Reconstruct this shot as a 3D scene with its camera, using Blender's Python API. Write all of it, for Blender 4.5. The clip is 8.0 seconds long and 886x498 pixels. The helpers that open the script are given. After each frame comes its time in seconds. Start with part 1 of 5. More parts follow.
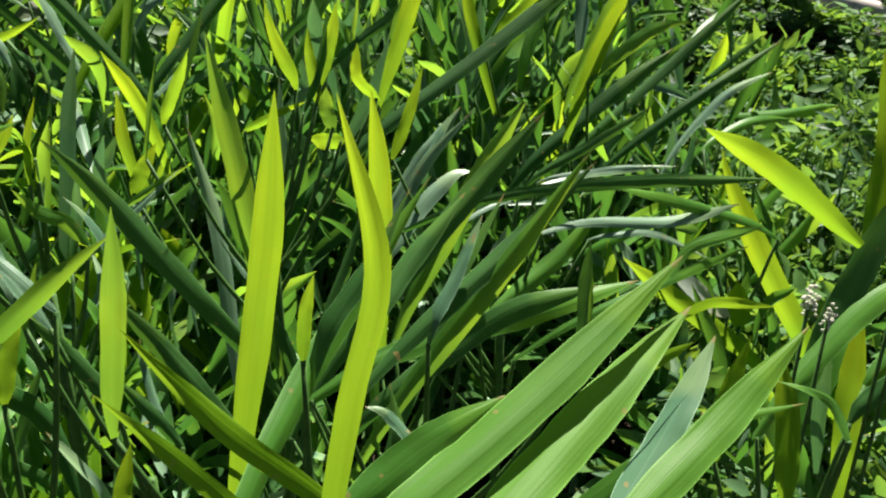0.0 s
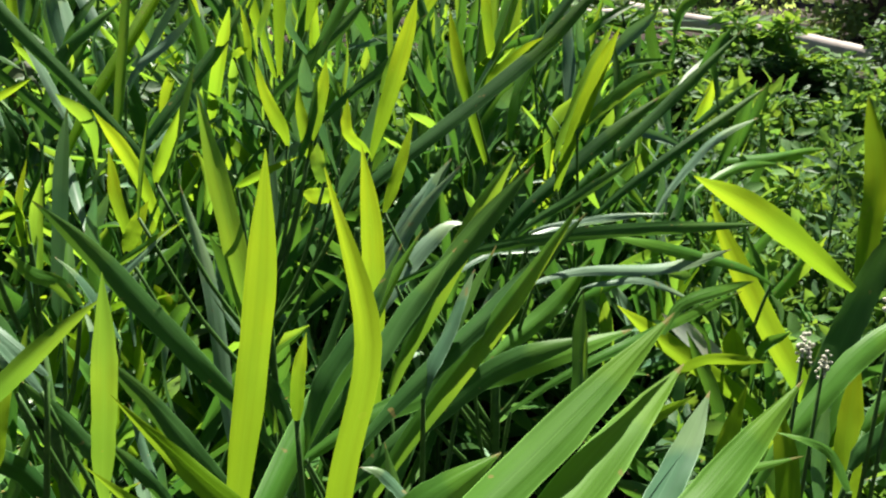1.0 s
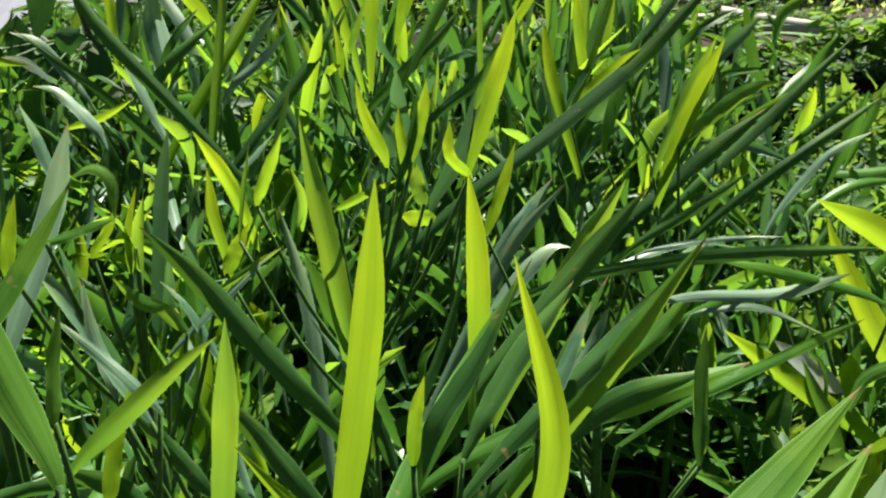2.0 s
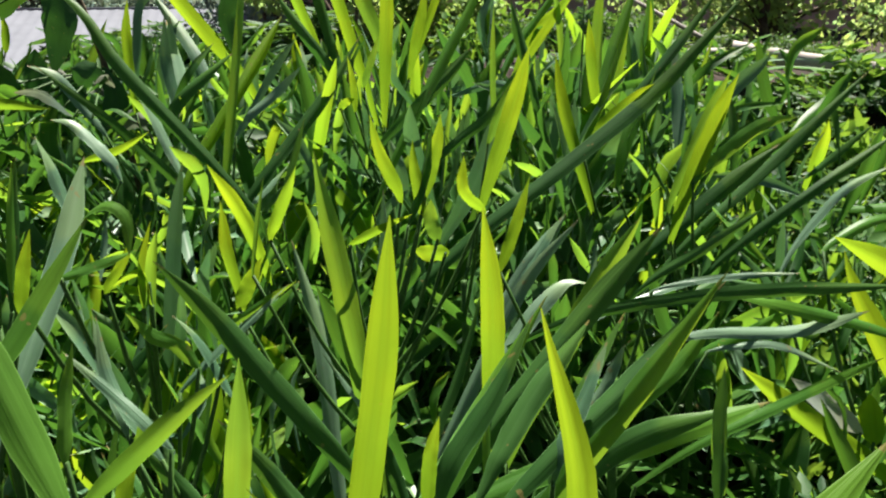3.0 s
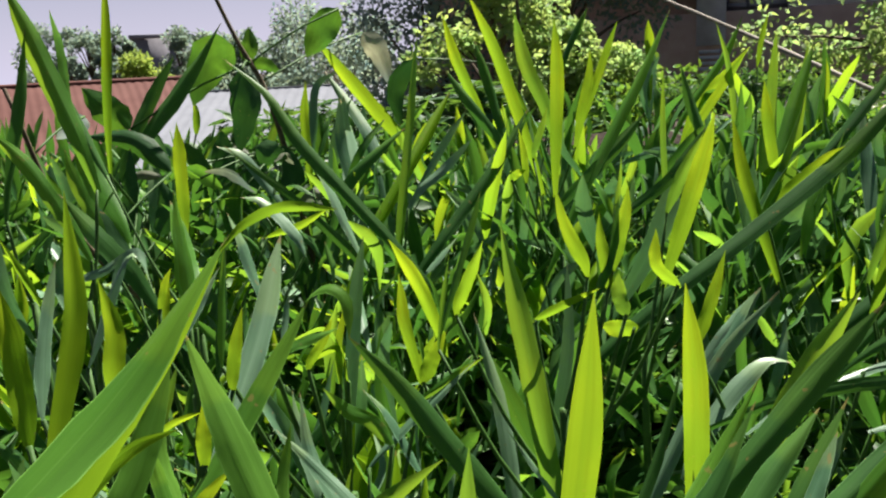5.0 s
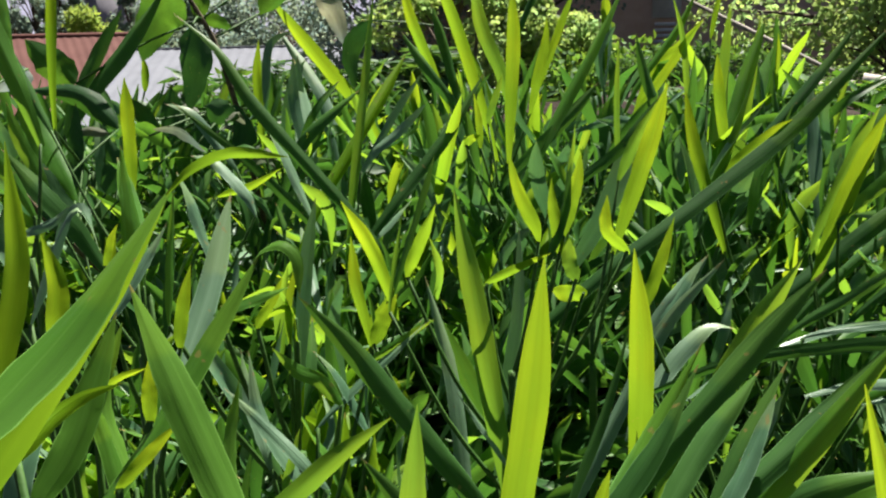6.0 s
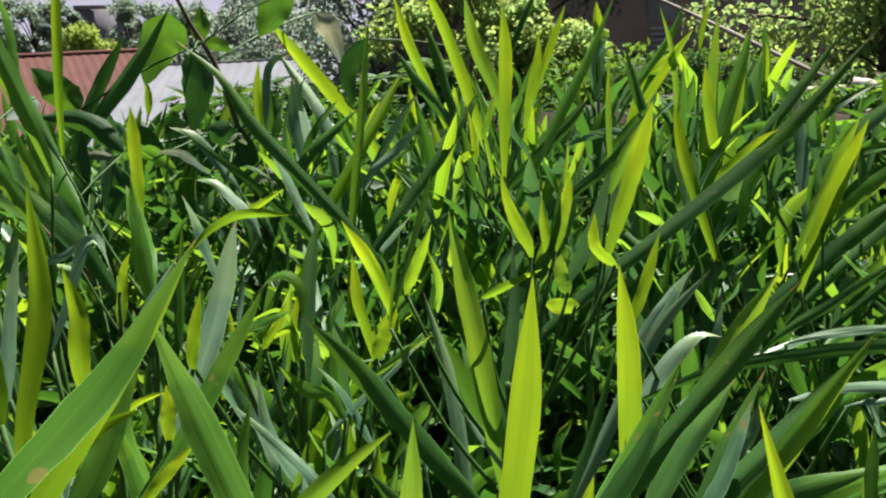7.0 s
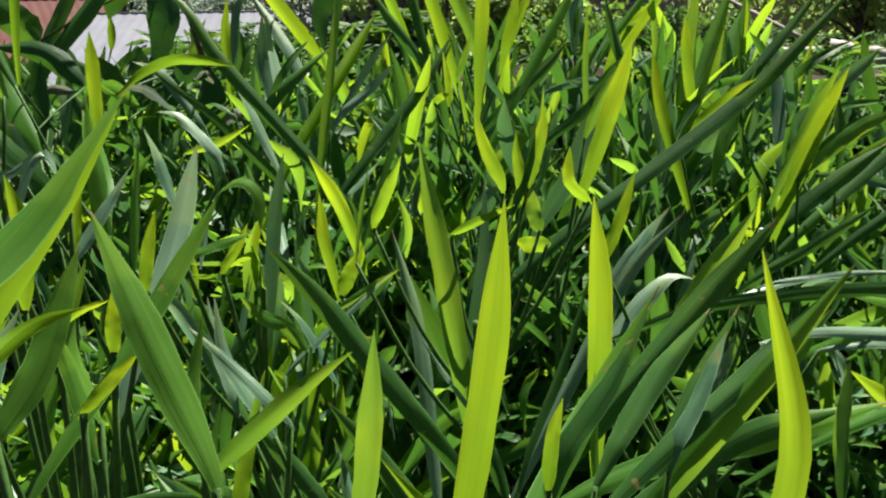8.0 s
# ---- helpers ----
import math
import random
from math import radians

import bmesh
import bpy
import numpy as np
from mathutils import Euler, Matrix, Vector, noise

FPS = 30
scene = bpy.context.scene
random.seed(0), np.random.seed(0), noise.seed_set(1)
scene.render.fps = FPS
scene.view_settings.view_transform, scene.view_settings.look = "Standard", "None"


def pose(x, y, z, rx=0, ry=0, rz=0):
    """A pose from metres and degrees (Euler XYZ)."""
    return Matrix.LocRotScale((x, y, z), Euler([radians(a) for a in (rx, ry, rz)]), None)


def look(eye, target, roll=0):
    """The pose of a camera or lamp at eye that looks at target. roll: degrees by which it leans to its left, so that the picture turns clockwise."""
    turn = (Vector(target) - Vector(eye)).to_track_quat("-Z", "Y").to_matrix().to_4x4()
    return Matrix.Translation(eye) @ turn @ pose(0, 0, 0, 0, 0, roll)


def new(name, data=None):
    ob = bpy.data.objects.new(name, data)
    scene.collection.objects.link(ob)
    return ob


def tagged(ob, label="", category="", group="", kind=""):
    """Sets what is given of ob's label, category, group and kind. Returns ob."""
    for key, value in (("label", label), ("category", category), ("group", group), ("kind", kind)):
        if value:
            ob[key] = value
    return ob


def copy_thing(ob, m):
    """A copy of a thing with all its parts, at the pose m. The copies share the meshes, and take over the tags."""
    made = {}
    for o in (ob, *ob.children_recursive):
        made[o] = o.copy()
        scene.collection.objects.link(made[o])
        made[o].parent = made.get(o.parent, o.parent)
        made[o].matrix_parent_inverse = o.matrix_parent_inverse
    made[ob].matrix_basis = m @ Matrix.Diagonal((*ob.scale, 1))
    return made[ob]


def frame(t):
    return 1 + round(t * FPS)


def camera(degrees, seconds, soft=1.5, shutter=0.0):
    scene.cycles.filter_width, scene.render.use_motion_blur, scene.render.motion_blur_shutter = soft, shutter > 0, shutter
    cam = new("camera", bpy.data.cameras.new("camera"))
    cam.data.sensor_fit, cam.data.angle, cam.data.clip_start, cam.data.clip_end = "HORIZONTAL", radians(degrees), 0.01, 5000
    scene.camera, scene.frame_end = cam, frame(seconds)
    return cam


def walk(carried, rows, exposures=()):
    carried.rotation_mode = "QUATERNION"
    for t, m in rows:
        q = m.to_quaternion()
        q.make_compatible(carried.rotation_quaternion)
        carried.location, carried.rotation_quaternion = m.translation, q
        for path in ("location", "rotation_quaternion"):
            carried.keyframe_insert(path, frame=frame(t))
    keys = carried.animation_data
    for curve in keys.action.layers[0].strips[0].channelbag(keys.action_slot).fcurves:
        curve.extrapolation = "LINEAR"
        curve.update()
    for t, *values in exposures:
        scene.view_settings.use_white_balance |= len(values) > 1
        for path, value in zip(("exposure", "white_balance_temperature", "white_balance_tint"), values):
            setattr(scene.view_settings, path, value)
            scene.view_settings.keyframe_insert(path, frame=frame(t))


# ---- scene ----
cam = camera(54.21, 8.0, soft=2.2)
# seconds, place, yaw, pitch, roll
ROWS = [
    (0.0, 0.0369, 0.0054, 1.2540, 2.40, -22.09, 2.17),
    (0.5, 0.0440, 0.0082, 1.2680, 1.22, -19.36, 1.88),
    (1.0, 0.0379, 0.0072, 1.2598, 2.08, -19.01, 1.12),
    (1.5, 0.0165, 0.0213, 1.2659, 5.64, -18.98, -0.31),
    (3.0, 0.0039, 0.0392, 1.2747, 8.09, -16.67, -0.40),
    (3.5, 0.0007, 0.0387, 1.2739, 8.96, -14.67, -0.87),
    (4.0, -0.0160, 0.0430, 1.2806, 12.98, -12.79, -2.03),
    (4.5, -0.0314, 0.0414, 1.2831, 16.97, -11.90, -2.99),
    (4.7, -0.0380, 0.0429, 1.2833, 17.97, -11.94, -3.07),
    (5.8, -0.0407, 0.0453, 1.2784, 16.35, -13.40, -1.71),
    (6.0, -0.0392, 0.0442, 1.2778, 14.84, -14.38, -1.29),
    (6.5, -0.0300, 0.0269, 1.2861, 13.59, -15.41, -1.88),
    (7.0, -0.0223, 0.0092, 1.2997, 15.02, -13.90, -2.70),
    (7.5, -0.0279, 0.0285, 1.2867, 14.72, -13.44, -1.91),
    (8.0, -0.0264, 0.0297, 1.2615, 13.11, -16.40, -0.78),
]
walk(cam, [(t, pose(x, y, z, 0, 0, yaw) @ pose(0, 0, 0, 90 + pitch) @ pose(0, 0, 0, 0, 0, roll)) for t, x, y, z, yaw, pitch, roll in ROWS],
     exposures=[(0.0, 1.70, 6500, 16), (8.0, 1.52, 6500, 16)])

# ---- light ----
SUN_AZ, SUN_EL = 10.0, 60.0   # degrees clockwise from +y, and above the horizon
world = bpy.data.worlds.new("sky")
scene.world = world
world.use_nodes = True
wn = world.node_tree
sky = wn.nodes.new("ShaderNodeTexSky")
sky.sky_type, sky.sun_disc = "NISHITA", False
sky.sun_elevation, sky.sun_rotation = radians(SUN_EL), radians(SUN_AZ)
sky.air_density, sky.dust_density, sky.ozone_density = 1.0, 1.1, 5.0
haze = wn.nodes.new("ShaderNodeMix")   # bright haze low over the horizon
haze.data_type = "RGBA"
haze.inputs[7].default_value = (16.6, 16.3, 20.2, 1)
high = wn.nodes.new("ShaderNodeSeparateXYZ")
wn.links.new(wn.nodes.new("ShaderNodeTexCoord").outputs["Generated"], high.inputs[0])
thin = wn.nodes.new("ShaderNodeMapRange")
thin.inputs["From Max"].default_value, thin.inputs["To Min"].default_value, thin.inputs["To Max"].default_value = 0.24, 0.85, 0.0
wn.links.new(high.outputs[2], thin.inputs["Value"])
wn.links.new(thin.outputs[0], haze.inputs[0])
wn.links.new(sky.outputs[0], haze.inputs[6])
wn.links.new(haze.outputs[2], wn.nodes["Background"].inputs[0])
wn.nodes["Background"].inputs[1].default_value = 0.016
sun = new("sun", bpy.data.lights.new("sun", "SUN"))
sun.data.energy, sun.data.angle, sun.data.color = 5.0, radians(0.5), (1.0, 0.95, 0.86)
az, el = radians(SUN_AZ), radians(SUN_EL)
sun.matrix_world = look((math.sin(az) * math.cos(el) * 30, math.cos(az) * math.cos(el) * 30, math.sin(el) * 30), (0, 0, 0))


# ---- materials ----
class Mat:
    """A small node builder round one Principled surface."""

    def __init__(self, name, rough=0.6, metal=0.0):
        self.m = bpy.data.materials.new(name)
        self.m.use_nodes = True
        self.t = self.m.node_tree
        self.bsdf = self.t.nodes["Principled BSDF"]
        self.out = self.t.nodes["Material Output"]
        self.bsdf.inputs["Roughness"].default_value = rough
        self.bsdf.inputs["Metallic"].default_value = metal
        self.coord = self.t.nodes.new("ShaderNodeTexCoord")

    def node(self, kind, **inputs):
        n = self.t.nodes.new(kind)
        for k, v in inputs.items():
            self.put(n, k.replace("_", " "), v)
        return n

    def put(self, n, key, v):
        sock = n.inputs[int(key[1:])] if key[0] == "i" and key[1:].isdigit() else n.inputs[key]
        if isinstance(v, bpy.types.NodeSocket):
            self.t.links.new(v, sock)
        else:
            sock.default_value = v

    def noise(self, scale, detail=4.0, space="Object", rough=0.55):
        n = self.node("ShaderNodeTexNoise", Scale=scale, Detail=detail, Roughness=rough)
        self.t.links.new(self.coord.outputs[space], n.inputs["Vector"])
        return n.outputs["Fac"]

    def ramp(self, fac, *stops):
        n = self.t.nodes.new("ShaderNodeValToRGB")
        e = n.color_ramp.elements
        while len(e) < len(stops):
            e.new(0.5)
        for el_, (p, col) in zip(e, stops):
            el_.position, el_.color = p, (*col, 1)
        self.t.links.new(fac, n.inputs[0])
        return n.outputs[0]

    def mix(self, fac, a, b, blend="MIX"):
        n = self.t.nodes.new("ShaderNodeMix")
        n.data_type, n.blend_type = "RGBA", blend
        for i, v in ((0, fac), (6, a), (7, b)):
            if isinstance(v, bpy.types.NodeSocket):
                self.t.links.new(v, n.inputs[i])
            else:
                n.inputs[i].default_value = v if i == 0 else (*v, 1)
        return n.outputs[2]

    def math(self, op, a, b=0.0):
        n = self.t.nodes.new("ShaderNodeMath")
        n.operation = op
        for i, v in ((0, a), (1, b)):
            if isinstance(v, bpy.types.NodeSocket):
                self.t.links.new(v, n.inputs[i])
            else:
                n.inputs[i].default_value = v
        return n.outputs[0]

    def bump(self, height, strength=0.3, distance=0.002):
        n = self.node("ShaderNodeBump", Strength=strength, Distance=distance, Height=height)
        self.t.links.new(n.outputs[0], self.bsdf.inputs["Normal"])
        return n.outputs[0]

    def color(self, c):
        self.put(self.bsdf, "Base Color", c if isinstance(c, bpy.types.NodeSocket) else (*c, 1))
        return self


def leaf_material(name, dark, light, through_col, see=0.5, rough=0.45, veins=True, spread=0.3, gloss=0.16):
    """A thin leaf: waxy green skin that lets light through, with long veins and a pale midrib."""
    m = Mat(name, rough)
    info = m.t.nodes.new("ShaderNodeObjectInfo")
    geo = m.t.nodes.new("ShaderNodeNewGeometry")
    rnd = m.math("FRACT", m.math("ADD", info.outputs["Random"], geo.outputs["Random Per Island"]))
    blot = m.noise(22, 3)
    fac = m.math("ADD", m.math("MULTIPLY", rnd, 0.55), m.math("MULTIPLY", blot, 0.5))
    col = m.ramp(fac, (0.25, dark), (0.8, light))
    uv = m.t.nodes.new("ShaderNodeSeparateXYZ")
    m.t.links.new(m.coord.outputs["UV"], uv.inputs[0])
    streak = m.t.nodes.new("ShaderNodeTexNoise")
    stretch = m.t.nodes.new("ShaderNodeMapping")
    stretch.inputs["Scale"].default_value = (4.0, 0.45, 1.0) if veins else (7.0, 7.0, 1.0)
    m.t.links.new(m.coord.outputs["UV"], stretch.inputs["Vector"])
    shift = m.t.nodes.new("ShaderNodeVectorMath")
    m.t.links.new(stretch.outputs[0], shift.inputs[0])
    m.t.links.new(info.outputs["Random"], shift.inputs[1])
    m.t.links.new(shift.outputs[0], streak.inputs["Vector"])
    streak.inputs["Scale"].default_value, streak.inputs["Detail"].default_value = 1.0, 3.0
    wave = m.ramp(streak.outputs["Fac"], (0.35, (0, 0, 0)), (0.68, (1, 1, 1)))
    col = m.mix(m.math("MULTIPLY", wave, 0.28), col, [c * 0.62 for c in dark])
    if veins:
        off = m.math("ABSOLUTE", m.math("SUBTRACT", uv.outputs[0], 0.5))
        rib = m.math("LESS_THAN", off, 0.018)
        # margins painted paler, as the light along a blade's edge
        rim = m.math("GREATER_THAN", off, 0.47)
        col = m.mix(m.math("MAXIMUM", m.math("MULTIPLY", rib, 0.08), m.math("MULTIPLY", rim, 0.45)), col, [min(1, c * 2.0 + 0.05) for c in light])
    fine = m.math("ADD", wave, m.math("MULTIPLY", blot, 0.8))
    if veins:
        pale_tip = m.math("MULTIPLY", m.ramp(m.math("ADD", uv.outputs[1], m.math("MULTIPLY", m.noise(13, 3), 0.5)), (0.95, (0, 0, 0)), (1.3, (1, 1, 1))), 0.35)
        col = m.mix(pale_tip, col, [light[0] * 1.5 + 0.02, light[1] * 1.3 + 0.02, light[2] * 0.8])
    m.bump(fine, 0.3, 0.0008)
    # dry tips and small brown marks
    tip = m.math("MULTIPLY", m.math("GREATER_THAN", uv.outputs[1], 0.965), 0.7)
    spots = m.math("MULTIPLY", m.math("GREATER_THAN", m.noise(95, 1), 0.735), 0.55)
    col = m.mix(m.math("MAXIMUM", tip, spots), col, (0.28, 0.2, 0.07))
    m.color(col)
    m.bsdf.inputs["Specular IOR Level"].default_value = gloss
    tr = m.t.nodes.new("ShaderNodeBsdfTranslucent")
    tcol = m.mix(m.math("MULTIPLY", rnd, spread), through_col, [c * 0.55 for c in through_col])
    tcol = m.mix(m.math("MULTIPLY", wave, 0.62), tcol, [through_col[0] * 0.62, through_col[1] * 0.55, through_col[2] * 0.6])
    cloud = m.ramp(m.noise(7, 2), (0.4, (0, 0, 0)), (0.66, (1, 1, 1)))
    tcol = m.mix(m.math("MULTIPLY", cloud, 0.6), tcol, [through_col[0] * 0.42, through_col[1] * 0.72, through_col[2] * 1.5])
    if veins:   # a blade's greener base, and the shade low on it, painted into the through-colour
        base_tone = m.math("MULTIPLY", m.ramp(m.math("ADD", uv.outputs[1], m.math("MULTIPLY", m.noise(16, 3), 0.55)), (0.62, (1, 1, 1)), (1.15, (0, 0, 0))), 0.6)
        tcol = m.mix(base_tone, tcol, [through_col[0] * 0.45, through_col[1] * 0.66, through_col[2] * 0.9])
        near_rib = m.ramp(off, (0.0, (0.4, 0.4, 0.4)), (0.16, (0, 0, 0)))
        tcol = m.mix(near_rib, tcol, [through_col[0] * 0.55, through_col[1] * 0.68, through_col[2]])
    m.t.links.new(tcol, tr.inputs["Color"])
    mixer = m.t.nodes.new("ShaderNodeMixShader")
    mixer.inputs[0].default_value = see
    m.t.links.new(m.bsdf.outputs[0], mixer.inputs[1])
    m.t.links.new(tr.outputs[0], mixer.inputs[2])
    m.t.links.new(mixer.outputs[0], m.out.inputs[0])
    return m.m


# one leaf in shaded, sunlit, backlit and sheen copies: the light is in the colours
GREEN = leaf_material("ginger_leaf_shaded", (0.017, 0.064, 0.015), (0.056, 0.150, 0.034), (0.17, 0.40, 0.03), 0.26, 0.44, gloss=0.09)
MID = leaf_material("ginger_leaf_green", (0.050, 0.165, 0.022), (0.105, 0.29, 0.042), (0.38, 0.60, 0.03), 0.48, 0.42, gloss=0.15)
SUNLIT = leaf_material("ginger_leaf_sunlit", (0.058, 0.170, 0.020), (0.112, 0.265, 0.034), (0.30, 0.52, 0.03), 0.4, 0.44, gloss=0.12)
LIME = leaf_material("ginger_leaf_backlit", (0.09, 0.22, 0.006), (0.16, 0.33, 0.008), (0.40, 0.565, 0.016), 0.56, gloss=0.09)
PALE = leaf_material("ginger_leaf_sheen", (0.065, 0.16, 0.08), (0.17, 0.29, 0.17), (0.2, 0.42, 0.08), 0.17, 0.4, gloss=0.36)
# shrub leaf twice, dark and backlit, with the light put into the second colour
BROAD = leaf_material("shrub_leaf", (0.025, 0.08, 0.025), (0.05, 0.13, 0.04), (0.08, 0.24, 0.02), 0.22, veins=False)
BROADLIT = leaf_material("shrub_leaf_lit", (0.035, 0.12, 0.02), (0.06, 0.17, 0.03), (0.13, 0.30, 0.02), 0.42, veins=False)
CREAM = leaf_material("cream_petal", (0.55, 0.56, 0.42), (0.7, 0.7, 0.55), (0.6, 0.62, 0.4), 0.3, 0.7, veins=False)
WITHER = leaf_material("withered_leaf", (0.10, 0.12, 0.075), (0.24, 0.26, 0.19), (0.26, 0.3, 0.14), 0.3, 0.6, veins=False)
WHITISH = leaf_material("whitish_leaf", (0.36, 0.38, 0.24), (0.58, 0.6, 0.45), (0.5, 0.52, 0.3), 0.4, 0.6, veins=False)
# weed leaf and its lit copy; the brighter light is part of the colour
WEED = leaf_material("weed_leaf", (0.028, 0.085, 0.03), (0.085, 0.18, 0.065), (0.20, 0.38, 0.04), 0.3, 0.5, veins=False, gloss=0.22)
WEEDLIT = leaf_material("weed_leaf_lit", (0.05, 0.15, 0.03), (0.12, 0.26, 0.06), (0.30, 0.50, 0.04), 0.38, 0.6, veins=False)
HEDGE = leaf_material("hedge_leaf", (0.10, 0.19, 0.05), (0.2, 0.31, 0.1), (0.52, 0.68, 0.16), 0.55, 0.55, veins=False)
LIMETREE = leaf_material("tree_leaf_yellow", (0.16, 0.26, 0.03), (0.28, 0.36, 0.06), (0.5, 0.62, 0.1), 0.45, 0.55, veins=False)
# distance haze is painted in here as a lighter, greyer leaf colour
TREE = leaf_material("tree_leaf_hazed", (0.15, 0.2, 0.13), (0.21, 0.27, 0.17), (0.36, 0.45, 0.27), 0.6, 0.85, veins=False, gloss=0.04)


def plain(name, c1, c2, scale, rough=0.7, bump=0.3, metal=0.0, dist=0.004):
    m = Mat(name, rough, metal)
    n = m.noise(scale, 6)
    big = m.noise(scale * 0.13, 3)
    col = m.mix(m.ramp(n, (0.35, (0, 0, 0)), (0.65, (1, 1, 1))), c1, c2)
    col = m.mix(m.ramp(big, (0.4, (0, 0, 0)), (0.75, (0.6, 0.6, 0.6))), col, [c * 0.6 for c in c1])
    m.color(col).bump(n, bump, dist)
    m.bsdf.inputs["Specular IOR Level"].default_value = 0.2
    return m.m


# darker copy of the ginger stem, with the shade inside the bed painted in
SHADED_STEM = plain("shaded_stem", (0.018, 0.05, 0.010), (0.035, 0.08, 0.016), 60, 0.6)
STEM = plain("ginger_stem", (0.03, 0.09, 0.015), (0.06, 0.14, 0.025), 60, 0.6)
TWIG = plain("brown_stem", (0.07, 0.05, 0.03), (0.13, 0.1, 0.06), 90, 0.8)
SOIL = plain("soil", (0.018, 0.013, 0.008), (0.045, 0.033, 0.022), 30, 0.95, 0.8, dist=0.02)
POLE = plain("peeled_log", (0.42, 0.38, 0.33), (0.58, 0.54, 0.47), 25, 0.8)
BAMBOO = plain("dry_bamboo", (0.13, 0.12, 0.09), (0.26, 0.23, 0.18), 40, 0.6)
REDTIN = plain("rusty_tin", (0.10, 0.042, 0.034), (0.135, 0.062, 0.05), 3, 0.9, 0.1)
WHITETIN = plain("pale_tin", (0.155, 0.17, 0.19), (0.19, 0.207, 0.23), 3, 0.9, 0.1)
BRICK = plain("brown_wall", (0.5, 0.33, 0.25), (0.6, 0.43, 0.34), 6, 0.9, 0.5, dist=0.01)
PLASTER = plain("white_plaster", (0.6, 0.6, 0.6), (0.75, 0.75, 0.75), 8, 0.8)
CURTAIN = plain("cream_curtain", (0.5, 0.46, 0.36), (0.62, 0.57, 0.46), 12, 0.9)
GREYWALL = plain("grey_wall", (0.2, 0.2, 0.22), (0.28, 0.28, 0.3), 1, 0.9)


# ---- mesh helpers ----
def part(name, bm, material, parent=None, label="", smooth=True):
    me = bpy.data.meshes.new(name)
    bm.to_mesh(me)
    bm.free()
    return piece(name, me, material, parent, label, smooth)


def piece(name, me, material, parent=None, label="", smooth=True):
    if smooth:
        me.shade_smooth()
    if not me.materials:
        me.materials.append(material)
    ob = new(name, me)
    if parent:
        ob.parent = parent
    if label:
        tagged(ob, label)
    return ob


def box(bm, lo, hi):
    r = bmesh.ops.create_cube(bm, size=1)
    c, s = (Vector(lo) + Vector(hi)) / 2, Vector(hi) - Vector(lo)
    for v in r["verts"]:
        v.co = Vector((v.co.x * s.x, v.co.y * s.y, v.co.z * s.z)) + c
    return r["verts"]


def spline(points, n):
    """n + 1 even places on a smooth curve through the points."""
    p = [Vector(q) for q in points]
    if len(p) == 2:
        return [p[0].lerp(p[1], i / n) for i in range(n + 1)]
    p = [2 * p[0] - p[1]] + p + [2 * p[-1] - p[-2]]
    out = []
    for i in range(n + 1):
        u = i / n * (len(p) - 3)
        k = min(int(u), len(p) - 4)
        u -= k
        a, b, c, d = p[k:k + 4]
        out.append(0.5 * (2 * b + (c - a) * u + (2 * a - 5 * b + 4 * c - d) * u * u + (3 * b - a - 3 * c + d) * u ** 3))
    return out


def even(path, n):
    """The same curve in n steps of equal length."""
    far = [0.0]
    for a, b in zip(path, path[1:]):
        far.append(far[-1] + (b - a).length)
    out, k = [], 0
    for i in range(n + 1):
        d = far[-1] * i / n
        while k < len(path) - 2 and far[k + 1] < d:
            k += 1
        out.append(path[k].lerp(path[k + 1], min(1.0, (d - far[k]) / max(1e-9, far[k + 1] - far[k]))))
    return out


def tube(bm, path, radii, sides=6, cap=True):
    rings, ref = [], Vector((0.3, 0.9, 0.2))
    for i, q in enumerate(path):
        d = (path[min(i + 1, len(path) - 1)] - path[max(i - 1, 0)]).normalized()
        u = d.cross(ref if abs(d.dot(ref)) < 0.95 else Vector((1, 0, 0))).normalized()
        w = d.cross(u)
        r = radii[i] if hasattr(radii, "__len__") else radii
        rings.append([bm.verts.new(q + r * (math.cos(a) * u + math.sin(a) * w)) for a in (2 * math.pi * k / sides for k in range(sides))])
    for a, b in zip(rings, rings[1:]):
        for k in range(sides):
            bm.faces.new((a[k], a[(k + 1) % sides], b[(k + 1) % sides], b[k]))
    if cap:
        bm.faces.new(rings[0][::-1])
        bm.faces.new(rings[-1])


def smooth(a, b, x):
    """0 before a, 1 after b, gently between; a may be the larger."""
    x = min(1, max(0, (x - a) / (b - a)))
    return x * x * (3 - 2 * x)


ACROSS = (-1, -0.72, -0.36, 0, 0.36, 0.72, 1)


